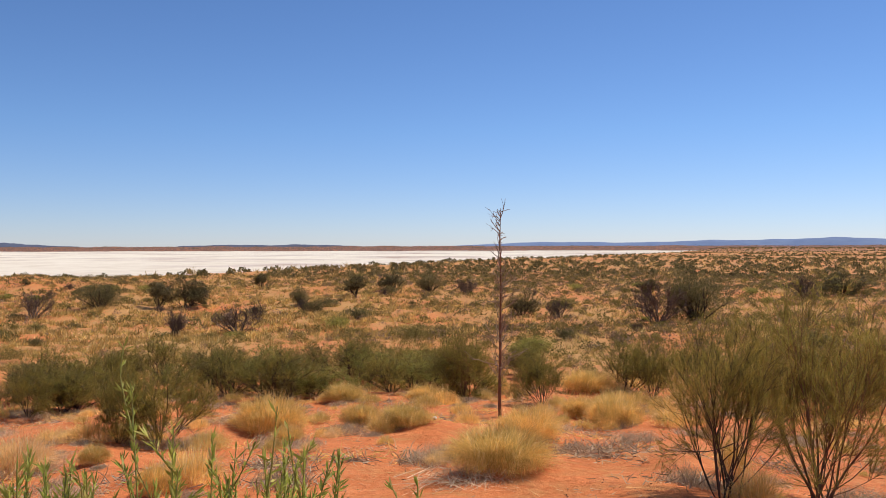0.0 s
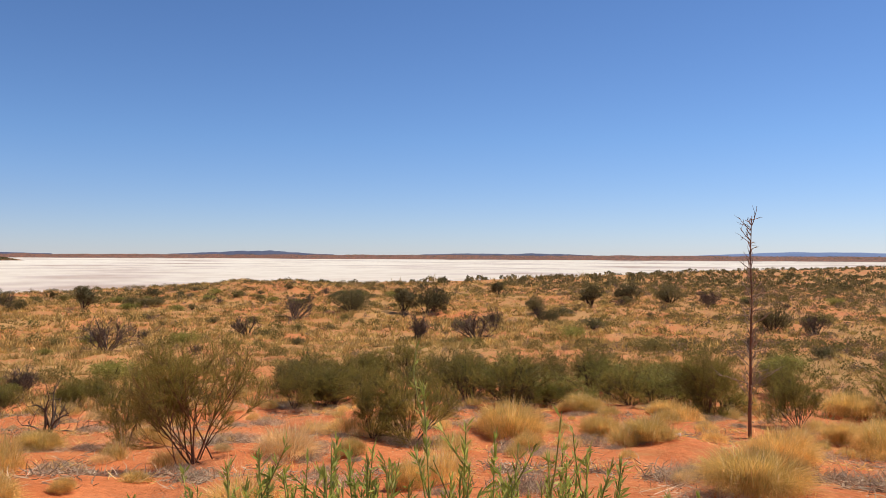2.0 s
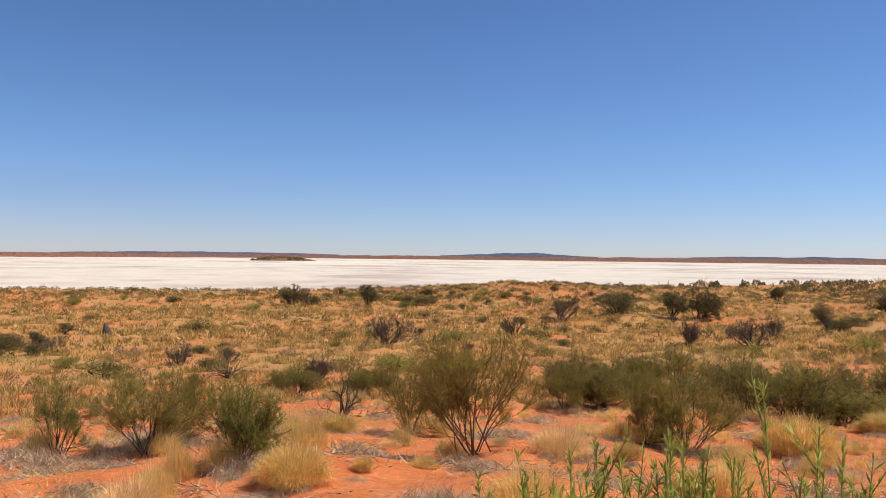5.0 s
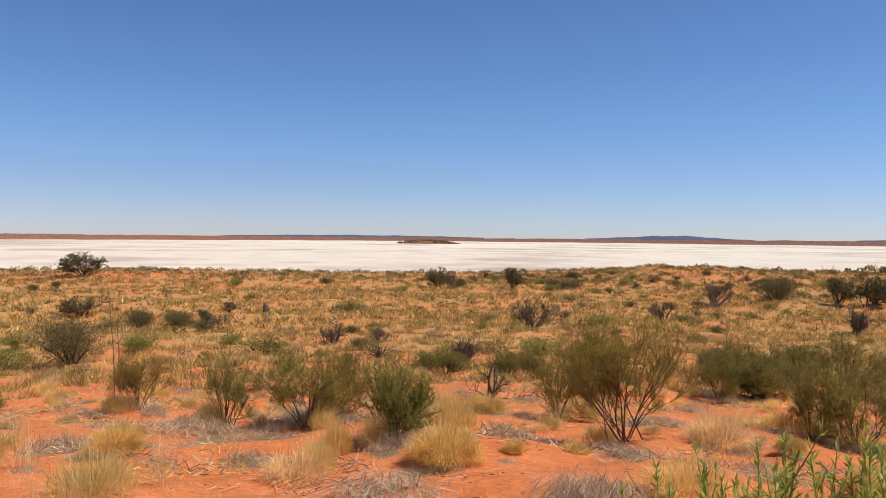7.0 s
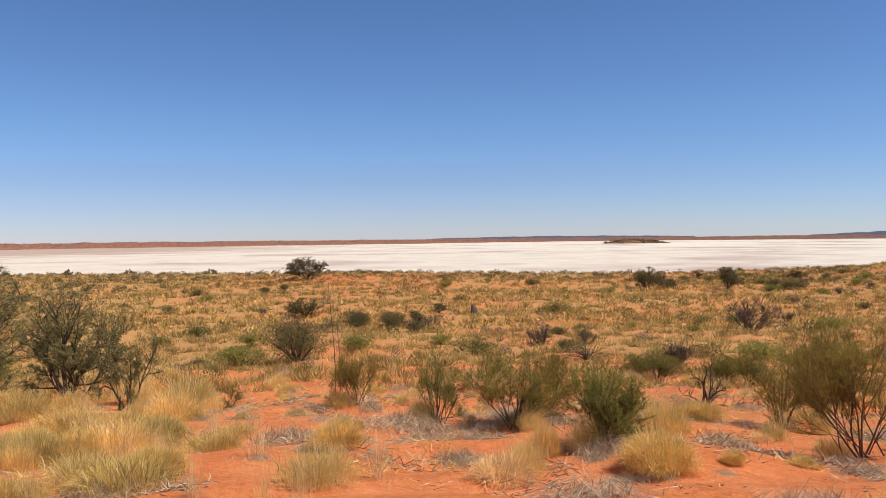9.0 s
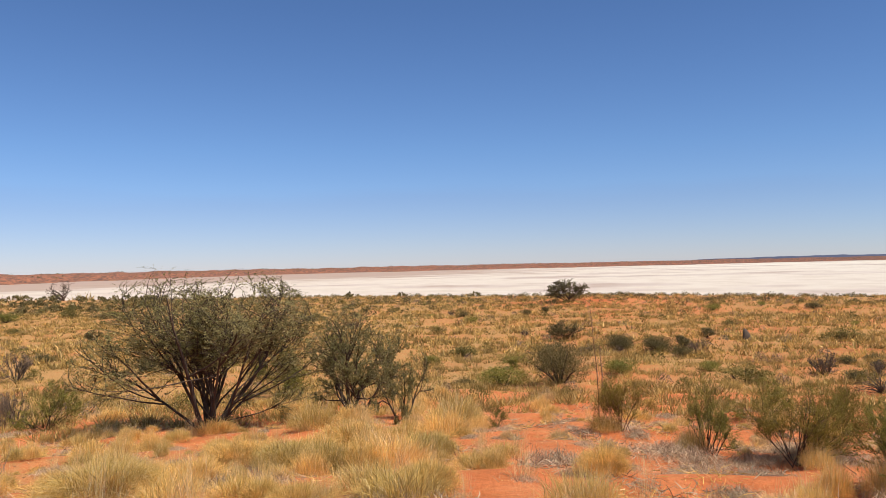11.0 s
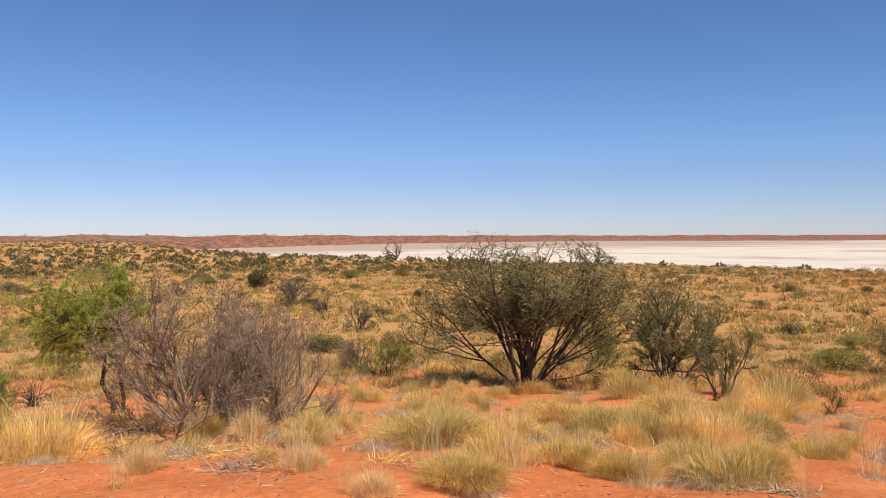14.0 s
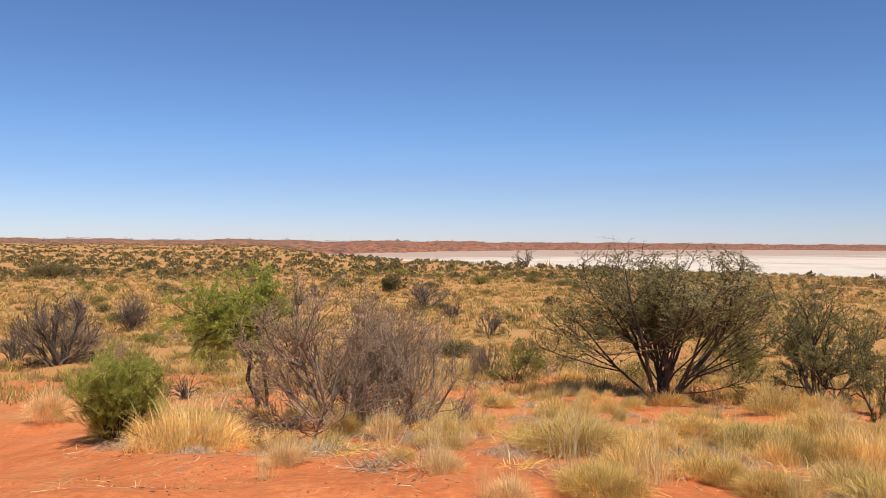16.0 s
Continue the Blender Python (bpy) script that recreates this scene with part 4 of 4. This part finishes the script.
BARE += belt(26, -30, 132, 38, 95, 0.8, 1.9, 0.6, 1.3)
DENSE += belt(12, -30, 132, 42, 100, 0.9, 1.8, 0.6, 1.2)
LOW_BUSHES = belt(150, -30, 132, 30, 96, 0.7, 2.1, 0.35, 0.85)
LOW_BUSHES += belt(36, 18, 40, 78, 104, 0.9, 2.2, 0.4, 0.9)
LOW_BUSHES += belt(30, 92, 134, 45, 130, 1.2, 2.8, 0.6, 1.2)
BROOM_BELT = belt(38, -30, 26, 18.5, 27, 1.4, 2.4, 1.0, 1.5)
BROOM_BELT += belt(12, 24, 42, 17.5, 25, 1.1, 2.0, 0.7, 1.25)
LEAFY += belt(18, -30, 22, 19, 28, 1.4, 2.4, 0.8, 1.2)
TUFT_BELT = belt(80, -30, 66, 10, 24, 0.3, 0.85, 0.18, 0.45, off_path)
TUFT_BELT += belt(72, 70, 125, 7, 24, 0.3, 0.95, 0.2, 0.42, off_path)
STRAWS += belt(30, 74, 112, 7.5, 20, 0.3, 0.7, 0.25, 0.45)
TUFT_BELT += belt(50, 72, 112, 7.0, 20, 0.3, 0.75, 0.16, 0.34)
STRAWS += belt(58, 70, 114, 9.0, 26, 0.3, 0.75, 0.28, 0.52, off_path)
PALES += belt(26, -25, 125, 8, 24, 0.3, 0.7, 0.2, 0.42, off_path)
for x, y, w, h in TUFT[:40]:
    if GROW.uniform(0, 1) < 0.6:
        GREYS.append((x * 0.97 + GROW.normal() * 0.12, y * 0.97 + GROW.normal() * 0.12, w * GROW.uniform(0.5, 0.9), h * 0.3))
GREYS += belt(110, -28, 125, 6.5, 19, 0.2, 0.7, 0.08, 0.2)
TUFT_BELT += belt(60, -28, 125, 7.0, 19, 0.12, 0.34, 0.07, 0.2)
PALES += belt(24, -28, 110, 7.0, 19, 0.2, 0.5, 0.12, 0.28)
GREYS += belt(60, -28, 125, 6.5, 22, 0.25, 0.75, 0.08, 0.22, off_path)
for x, y, w, h in BROOM + FINE + OPEN:      # litter and straw gather round the feet of the shrubs
    for k in range(3):
        a, d = GROW.uniform(0, 6.283), w * GROW.uniform(0.15, 0.55)
        (GREYS, GREYS, STRAWS)[k].append((x + math.cos(a) * d, y + math.sin(a) * d, GROW.uniform(0.3, 0.75), (0.12, 0.2, 0.4)[k] * GROW.uniform(0.7, 1.3)))
GREYS += belt(50, -28, 60, 9, 19, 0.25, 0.65, 0.08, 0.2)
WISPS += belt(56, 70, 120, 6.5, 19, 0.25, 0.65, 0.35, 0.68)
WISPS += belt(20, 20, 70, 9, 19, 0.25, 0.55, 0.3, 0.55)
STRAWS += belt(26, -28, 60, 11, 21, 0.3, 0.6, 0.2, 0.42)
PALES += belt(26, -28, 60, 9, 20, 0.2, 0.5, 0.12, 0.26)

BELT_FORM = dict(stems=11, forks=2, twigs=5, shoots=4, per=10, leaf=(0.058, 0.0036), split=False, low=0.34, spread=0.46, reach_out=(0.28, 0.6))
stand([shrub("broom_shrub", 41, lean=(2, 40), **BELT_FORM), shrub("broom_shrub", 42, lean=(3, 46), **BELT_FORM), shrub("broom_shrub", 43, lean=(3, 52), crown=SCRUB, **BELT_FORM)],
      BROOM_BELT, "olive green broom-like shrub in the belt below the dune", "shrub", "belt of broom shrubs")
TALL_FORM = dict(forks=3, twigs=6, shoots=5, per=18, low=0.42, spread=0.40, thick=0.0058, leaf=(0.055, 0.0013), wobble=0.09, reach_out=(0.3, 0.62))
stand([shrub("broom_shrub", 51, stems=10, lean=(3, 40), **TALL_FORM), shrub("broom_shrub", 52, stems=11, lean=(5, 48), wood=REDBARK, **TALL_FORM)],
      BROOM[:2], "tall open olive broom shrub with bare lower stems", "shrub", "broom shrubs")
BROOM_FORM = dict(forks=3, twigs=6, shoots=5, per=16, low=0.36, spread=0.46, thick=0.0062, leaf=(0.052, 0.0020), reach_out=(0.3, 0.62))
stand([shrub("broom_shrub", 1, stems=11, lean=(3, 48), **BROOM_FORM), shrub("broom_shrub", 2, stems=11, lean=(3, 42), **BROOM_FORM), shrub("broom_shrub", 3, stems=11, lean=(4, 50), wood=REDBARK, **BROOM_FORM)],
      BROOM[2:], "olive green broom-like desert shrub with fine needle foliage", "shrub", "broom shrubs")
FINE_FORM = dict(forks=3, twigs=6, shoots=5, per=15, reach_out=(0.28, 0.55))
stand([shrub("fine_shrub", 4, stems=12, lean=(3, 42), crown=LEAF, leaf=(0.036, 0.0042), low=0.12, spread=0.5, **dict(FINE_FORM, per=22)), shrub("fine_shrub", 5, stems=9, lean=(3, 42), crown=LEAF, leaf=(0.034, 0.0034), low=0.36, spread=0.55, **FINE_FORM),
       shrub("fine_shrub", 24, stems=20, lean=(3, 44), crown=GREEN, leaf=(0.050, 0.0034), low=0.03, spread=0.36, **dict(FINE_FORM, per=24))],
      FINE, "fresh green upright shrub with narrow leaves", "shrub", "fine-leaved shrubs")
LEAFY_FORM = dict(stems=9, forks=2, twigs=6, shoots=5, lean=(6, 66), crown=LEAF, blade=False, leaf=(0.026, 0.0085), per=13, split=False, wide=0.8, spread=0.55, reach_out=(0.3, 0.55))
stand([shrub("leafy_shrub", 6, **LEAFY_FORM), shrub("leafy_shrub", 7, **LEAFY_FORM)],
      LEAFY, "rounded green leafy shrub on red sand", "shrub", "leafy shrubs")
stand([shrub("large_shrub", 88, stems=16, forks=3, lean=(4, 46), twigs=8, shoots=7, crown=DARK, blade=False, leaf=(0.0118, 0.0040), per=11, spread=0.62, top=0.06, thick=0.0074, reach_out=(0.22, 0.46), low=0.44, wobble=0.09, wide=0.8, foot_wide=0.012)],
      BIG, "large spreading dark olive shrub with many black stems", "shrub")
stand([shrub("open_shrub", 9, stems=10, forks=3, lean=(4, 48), twigs=7, shoots=6, crown=DARK, blade=False, leaf=(0.017, 0.0055), per=12, reach_out=(0.22, 0.46), low=0.42, spread=0.62, top=0.05, thick=0.0125, wobble=0.18, foot_wide=0.02), shrub("open_shrub", 10, stems=4, forks=2, lean=(10, 55), twigs=7, shoots=5, crown=DARK, blade=False, leaf=(0.026, 0.0085), per=12, thick=0.016, wobble=0.25, low=0.5)],
      OPEN, "open dark olive shrub with crooked stems", "shrub")
DEAD_FORM = dict(stems=13, forks=4, lean=(10, 78), twigs=9, shoots=9, leaf=(0.011, 0.0045), crown=RUST, wood=GREYBARK, blade=False, thick=0.0096, low=0.25, wobble=0.2, spread=0.5, crown_name="withered_leaves", wide=0.8)
stand([shrub("dead_bush", 11, per=3, **DEAD_FORM), shrub("dead_bush", 12, per=1, **DEAD_FORM)],
      DEADGREY, "dead grey bush of tangled bare twigs with withered leaves", "bush", "dead bushes")
for x, y, w, h in SMALL_TREE:
    small_tree(x, y, w, h)
stand([shrub("gnarled_bush", 14, stems=10, lean=(25, 78), twigs=6, shoots=5, per=0, wood=CHAR, thick=0.024, wobble=0.34, spread=0.7, low=0.3, wide=0.8, clip=False)],
      GNARL, "gnarled dead bush of black crooked branches", "bush", "gnarled bushes")
stand([shrub("arched_dead_bush", 71, stems=34, lean=(4, 40), twigs=3, shoots=3, per=0, wood=CHAR, thick=0.016, wobble=0.12, lift=-0.34, spread=0.3, top=-0.1, low=0.4, wide=0.8, clip=False)],
      ARCHED, "dead bush of dark stems arching over to the ground", "bush", "arched dead bushes")
CROWN_FORM = dict(stems=9, forks=3, twigs=6, shoots=5, crown=MULGA, blade=False, leaf=(0.032, 0.0125), per=8, thick=0.013, split=False, low=0.42, spread=0.6, wide=0.75)
stand([shrub("shore_bush", 93, lean=(8, 56), **CROWN_FORM)],
      SHORE_BUSH, "dark spreading bush standing alone above the lake shore", "bush")
stand([round_bush("dense_bush", 28, 16, 11000, (0.024, 0.0085), MULGA, 0.75, 0.05), shrub("dense_bush", 15, lean=(6, 50), **CROWN_FORM), shrub("dense_bush", 16, lean=(4, 58), **CROWN_FORM)],
      DENSE, "dark rounded bush standing on the grassy plain", "bush", "dark bushes on the plain")
stand([round_bush("low_bush", 61, 10, 2600, (0.036, 0.018), LEAF), round_bush("low_bush", 62, 12, 2600, (0.036, 0.018), MULGA), round_bush("low_bush", 63, 9, 2400, (0.036, 0.018), SCRUB, 0.85)],
      LOW_BUSHES, "low rounded green bush among golden grass on the plain", "bush", "low bushes on the plain")
stand([shrub("bare_bush", 17, stems=14, forks=2, lean=(8, 62), twigs=7, shoots=7, per=0, wood=TWIG, thick=0.015, wobble=0.16, spread=0.45, split=False, wide=0.7), shrub("bare_bush", 18, stems=13, forks=2, lean=(8, 58), twigs=7, shoots=7, per=0, wood=TWIG, thick=0.015, wobble=0.2, spread=0.45, split=False, wide=0.7)],
      BARE, "bare dead bush of dark twigs on the grassy plain", "bush", "bare bushes on the plain")
stand([shrub("bare_tree", 19, stems=5, forks=3, lean=(6, 46), twigs=6, shoots=4, per=0, wood=CHAR, thick=0.024, wobble=0.18, spread=0.6, low=0.4, foot_wide=0.01)],
      BARETREE, "bare dead tree near the lake shore", "tree")
MOUND = dict(width=0.0042, start=0.6, gather=0.55, arch=0.2, power=2.3)
stand([tuft("spinifex_tuft", 1, 5200, STRAW, **MOUND), tuft("spinifex_tuft", 2, 5200, STRAWG, wisps=16, **MOUND), tuft("spinifex_tuft", 3, 5200, STRAWG, **MOUND), tuft("spinifex_tuft", 4, 5200, STRAW, wisps=20, **MOUND)],
      TUFT, "domed golden spinifex hummock on red sand", "grass tuft", "spinifex hummocks")
LITTLE = dict(width=0.0068, start=0.55, gather=0.5, arch=0.2)
stand([tuft("small_spinifex_tuft", 21, 1050, STRAW, **LITTLE), tuft("small_spinifex_tuft", 22, 1050, STRAWG, wisps=12, **LITTLE), tuft("small_spinifex_tuft", 23, 1050, STRAW, wisps=8, **LITTLE)],
      TUFT_BELT, "small golden spinifex hummock among other grasses", "grass tuft", "small spinifex hummocks")
stand([tuft("tall_grass_tuft", 5, 1500, TALL, power=2.4, gather=0.62, arch=0.14, wisps=70, depth=0.6, width=0.005, start=0.4), tuft("tall_grass_tuft", 6, 1500, TALL, power=2.0, gather=0.5, arch=0.18, wisps=50, depth=0.6, width=0.005, start=0.4), tuft("tall_grass_tuft", 26, 1500, STRAW, power=2.0, gather=0.5, arch=0.18, wisps=40, depth=0.6, width=0.005, start=0.4)],
      STRAWS, "tall dry straw-yellow grass tuft", "grass tuft", "tall grass tufts")
stand([tuft("bleached_grass_tuft", 7, 1400, PALE, power=2.0, gather=0.45, arch=0.18, wisps=26, depth=0.5, width=0.0055, start=0.45)],
      PALES, "bleached pale dry grass tuft", "grass tuft", "bleached grass tufts")
stand([tuft("grey_dead_clump", 8, 620, GREY, power=2.0, gather=0.6, width=0.014, arch=0.0, tangle=0.13, depth=0.7), tuft("grey_dead_clump", 9, 620, GREY, power=2.0, gather=0.8, width=0.014, arch=0.0, tangle=0.16, depth=0.7)],
      GREYS, "low grey clump of dead wiry twigs", "dead shrub", "grey dead clumps")
stand([tuft("wispy_grass", 31, 90, PALE, power=2.0, gather=0.4, width=0.006, arch=0.1, wisps=55, depth=0.7), tuft("wispy_grass", 32, 70, TALL, power=2.0, gather=0.4, width=0.006, arch=0.1, wisps=45, depth=0.7)],
      WISPS, "thin pale dry grass with long wispy stalks", "grass tuft", "wispy grasses")


# ---- single things ----
def sapling(x, y, high):
    """A dead young tree: one long thin trunk with short bare side twigs."""
    g = np.random.default_rng(90)
    z = float(ground_z(x, y))
    root = new("dead_sapling")
    root.location = (x, y, z)
    trunk = paths(np.array([[0, 0, -0.1]]), np.array([[0, 0, 1.0]]), np.array([high + 0.1]), g, 16, 0.022, 0.03)
    trunk[:, :, :2] -= np.linspace(0, 1, 16)[None, :, None] * trunk[:, -1:, :2] * 0.9
    part("trunk", tri_mesh("trunk", *tubes(trunk, taper(1, 16, 0.034, 0.005), 7), True), REDBARK, root)
    n = 110
    q = np.repeat(trunk, n, 0)
    s = g.uniform(0.16, 0.99, n)
    at, d = along(q, s)
    way = unit(d * g.uniform(0.3, 1.0, (n, 1)) + g.normal(size=(n, 3)) * np.array([0.8, 0.8, 0.15]))
    tw = paths(at, way, (0.24 + 0.40 * g.uniform(0, 1, n) ** 2) * (1.15 - 0.6 * s), g, 5, 0.16, 0.05)
    sh = sprout(tw, 2, 0.3, 0.9, 0.3, 0.6, 0.5, g, 3, 0.15, 0.15)
    for i in range(n):
        part("twig", tri_mesh("twig", *joined([tubes(tw[i:i + 1], taper(1, 5, 0.009, 0.0035), 4), tubes(sh[2 * i:2 * i + 2], taper(2, 3, 0.005, 0.0025), 3)]), True), GREYBARK, root)
    tagged(root, "tall dead sapling with bare reddish trunk and short twigs", "tree")


for x, y, w, h in SAPLING:
    sapling(x, y, h)


def pole_plant(x, y, high, seed):
    """A thin dry flower stalk with a few short twigs."""
    g = np.random.default_rng(seed)
    root = new("dry_stalk")
    root.location = (x, y, float(ground_z(x, y)))
    stem = paths(np.array([[0, 0, -0.05]]), unit(np.array([[g.normal() * 0.05, g.normal() * 0.05, 1.0]])), np.array([high]), g, 10, 0.03, 0.03)
    part("stem", tri_mesh("stem", *tubes(stem, taper(1, 10, 0.014, 0.004), 5), True), REDBARK, root)
    n = 16
    at, d = along(np.repeat(stem, n, 0), g.uniform(0.15, 1, n))
    tw = paths(at, unit(d + g.normal(size=(n, 3)) * 0.35), g.uniform(0.12, 0.4, n), g, 4, 0.1, 0.15)
    for i in range(n):
        part("twig", tri_mesh("twig", *tubes(tw[i:i + 1], taper(1, 4, 0.006, 0.0025), 3), True), GREYBARK, root)
    tagged(root, "thin dry upright stalk with sparse bare twigs", "stalk", "dry stalks")


for k, (x, y, w, h) in enumerate(POLE):
    pole_plant(x, y, h, 200 + k)


def stump(x, y, high):
    """A charred leaning stump."""
    g = np.random.default_rng(66)
    p = np.array([[[0, 0, -0.1], [0.1, 0.05, 0.3], [-0.05, 0.1, 0.6], [-0.25, 0.15, 0.85], [-0.4, 0.2, 1.0]]]) * high
    v, f = tubes(p, np.array([[0.34, 0.30, 0.26, 0.18, 0.05]]) * high, 9)
    v = v + g.normal(size=v.shape) * 0.03 * high
    ob = new("burnt_stump", tri_mesh("burnt_stump", v, f, True))
    ob.data.materials.append(CHAR)
    ob.location = (x, y, float(ground_z(x, y)))
    tagged(ob, "charred leaning tree stump among dry grass", "stump")


for x, y, w, h in STUMP:
    stump(x, y, h)


def stone(x, y, size, mat, label):
    g = np.random.default_rng(int(abs(x * 100)))
    bm = bmesh.new()
    bmesh.ops.create_icosphere(bm, subdivisions=2, radius=size / 2)
    for v in bm.verts:
        k = 1 + 0.22 * noise.noise(v.co * (3 / size))
        v.co = Vector((v.co.x * k, v.co.y * k * 0.8, v.co.z * k * 0.62))
    me = bpy.data.meshes.new("stone")
    bm.to_mesh(me)
    bm.free()
    ob = new("stone", me)
    me.materials.append(mat)
    ob.location = (x, y, float(ground_z(x, y)) + size * 0.15)
    tagged(ob, label, "stone")


CHALK = plain_noise_material("white_stone", [(0.3, (0.62, 0.60, 0.57)), (0.7, (0.80, 0.79, 0.77))], 40.0, 0.8)
for x, y, w, h in STONE:
    stone(x, y, w, CHALK, "small white stone lying on red sand")


def weed(stems, seed):
    """A tall green weed close by: bare lower stems, narrow upright leaves above. Rows of x, y and height."""
    g = np.random.default_rng(seed)
    x0, y0 = sum(p[0] for p in stems) / len(stems), sum(p[1] for p in stems) / len(stems)
    z0 = float(ground_z(x0, y0))
    root = new("green_weed")
    root.location = (x0, y0, z0)
    more = [(x + g.normal() * 0.045, y + g.normal() * 0.045, h * g.uniform(0.76, 0.97)) for x, y, h in stems for k in range(4)]
    for x, y, h in (*stems, *more):
        foot = np.array([[(x - x0) * 0.35, (y - y0) * 0.35, -0.05]])
        top = np.array([x - x0, y - y0, h - 0.02])
        p = paths(foot, unit(top - foot), np.array([np.linalg.norm(top - foot)]), g, 9, 0.03, 0.02)
        side = sprout(p, 10, 0.5, 0.95, 0.045, 0.13, 0.5, g, 4, 0.10, 0.2)
        st = part("stem", tri_mesh("stem", *joined([tubes(p, taper(1, 9, 0.0036, 0.0012), 5), tubes(side, taper(10, 4, 0.0018, 0.0008), 4)]), True), STALK, root)
        q = np.concatenate([np.repeat(p[:, 4:], 190, 0).reshape(-1, 5, 3), np.repeat(side[:, [0, 1, 2, 3, 3]], 20, 0)])
        at, d = along(q, np.clip(g.uniform(0.0, 1.0, len(q)) ** 0.8, 0, 0.99) * np.r_[np.ones(190), np.full(len(q) - 190, 0.74)])
        way = unit(d + g.normal(size=d.shape) * 0.46)
        n = len(q)
        tagged(part("leaf_spray", tri_mesh("leaf_spray", *leaves(at, way, g.uniform(0.015, 0.032, n), g.uniform(0.0030, 0.0048, n), g)), WEED, st), kind="stuff")
    tagged(root, "tall fresh green weed with narrow upright leaves", "weed", "green weeds")


STALK = plant_material("green_stalk", (0.24, 0.26, 0.07), (0.38, 0.38, 0.12), None, 0.6)
WEED = plant_material("weed_leaves", (0.27, 0.30, 0.058), (0.46, 0.50, 0.12), (0.62, 0.60, 0.23), 0.5, 0.5)
weed([(-0.871, 1.357, 1.283), (-0.937, 1.527, 1.26), (-0.934, 1.388, 1.208), (-0.942, 1.594, 1.199)], 500)
weed([(-0.849, 1.508, 1.249), (-0.762, 1.418, 1.291), (-0.814, 1.592, 1.291), (-0.736, 1.496, 1.253), (-0.774, 1.676, 1.182)], 501)
weed([(-0.701, 1.705, 1.24), (-0.634, 1.602, 1.272), (-0.565, 1.498, 1.285), (-0.594, 1.677, 1.218), (-0.673, 1.523, 1.214)], 502)
weed([(-0.486, 1.583, 1.403), (-0.515, 1.761, 1.297)], 503)
weed([(-0.353, 1.729, 1.28), (-0.309, 1.614, 1.292), (-0.301, 1.796, 1.267), (-0.262, 1.679, 1.289), (-0.232, 1.561, 1.293), (-0.422, 1.719, 1.216)], 504)
weed([(-0.118, 1.631, 1.219), (-0.09, 1.814, 1.183), (-0.049, 1.695, 1.213)], 505)
weed([(-0.705, 1.58, 1.262), (-0.577, 1.51, 1.262)], 506)
weed([(-0.751, 1.618, 1.288), (-0.665, 1.52, 1.296)], 507)


# ---- litter on the sand: twigs, straw, leaf bits ----
def litter(name, n, az0, az1, r0, r1, seed, long, thick, mat, label, keep=None):
    g = np.random.default_rng(seed)
    a, r = np.radians(g.uniform(az0, az1, n)), np.sqrt(g.uniform(r0 * r0, r1 * r1, n))
    x, y = -np.sin(a) * r, np.cos(a) * r
    ok = wave(x, y, 1.6, 83) + 0.6 * wave(x, y, 5, 84) > g.uniform(-0.3, 1.2, n)
    x, y = x[ok], y[ok]
    n = len(x)
    at = np.stack([x, y, ground_z(x, y) + thick * 0.6], 1)
    way = unit(np.stack([g.normal(size=n), g.normal(size=n), np.abs(g.normal(size=n)) * 0.18], 1))
    p = paths(at, way, long * g.uniform(0.3, 1.3, n), g, 3, 0.2, 0.0)
    p[:, :, 2] = np.maximum(p[:, :, 2], ground_z(p[:, :, 0], p[:, :, 1]) + thick * 0.4)
    stuff(name, tri_mesh(name, *ribbons(p, thick * 1.6, g)), mat, label, "litter")


litter("fallen_twigs", 34000, -28, 132, 6.0, 24, 301, 0.11, 0.004, GREY, "grey fallen twigs and bark bits on the sand")
litter("fallen_straw", 30000, -28, 132, 6.0, 24, 302, 0.10, 0.0028, PALE, "pale broken straw lying on the sand")
litter("dark_litter", 30000, -28, 132, 4.5, 24, 303, 0.035, 0.0045, BARK, "dark leaf litter and bark crumbs on the sand")


def mats(name, n, az0, az1, r0, r1, seed, wide, per, thick, mat, label, keep=None):
    """Flat matted drifts of dead twigs and leaves, caught on the sand."""
    g = np.random.default_rng(seed)
    a, r = np.radians(g.uniform(az0, az1, n)), np.sqrt(g.uniform(r0 * r0, r1 * r1, n))
    x, y = -np.sin(a) * r, np.cos(a) * r
    ok = wave(x, y, 3.5, 91) + 0.5 * wave(x, y, 9, 92) > g.uniform(-0.5, 0.7, n)
    x, y = np.repeat(x[ok], per), np.repeat(y[ok], per)
    size = np.repeat(g.uniform(wide[0], wide[1], ok.sum()), per)
    m = len(x)
    x, y = x + g.normal(size=m) * size * 0.4, y + g.normal(size=m) * size * 0.28
    at = np.stack([x, y, ground_z(x, y) + g.uniform(0, 0.10, m) * size], 1)
    way = unit(np.stack([g.normal(size=m), g.normal(size=m), g.normal(size=m) * 0.35 + 0.2], 1))
    p = paths(at, way, g.uniform(0.06, 0.2, m), g, 3, 0.25, 0.0)
    p[:, :, 2] = np.maximum(p[:, :, 2], ground_z(p[:, :, 0], p[:, :, 1]) + 0.003)
    stuff(name, tri_mesh(name, *ribbons(p, thick, g)), mat, label, "litter")


mats("dead_twig_drifts", 800, -28, 128, 6.5, 22, 310, (0.2, 0.75), 80, 0.010, GREY, "grey drifts of dead twigs and leaves on the sand")
mats("dry_straw_drifts", 480, -28, 128, 7.5, 22, 311, (0.2, 0.7), 70, 0.009, STRAW, "flattened dry straw lying in drifts on the sand")
litter("strewn_stalks", 700, 108, 137, 4.6, 7.6, 305, 0.13, 0.0022, PALE, "pale dry stalks strewn over the sand bank")
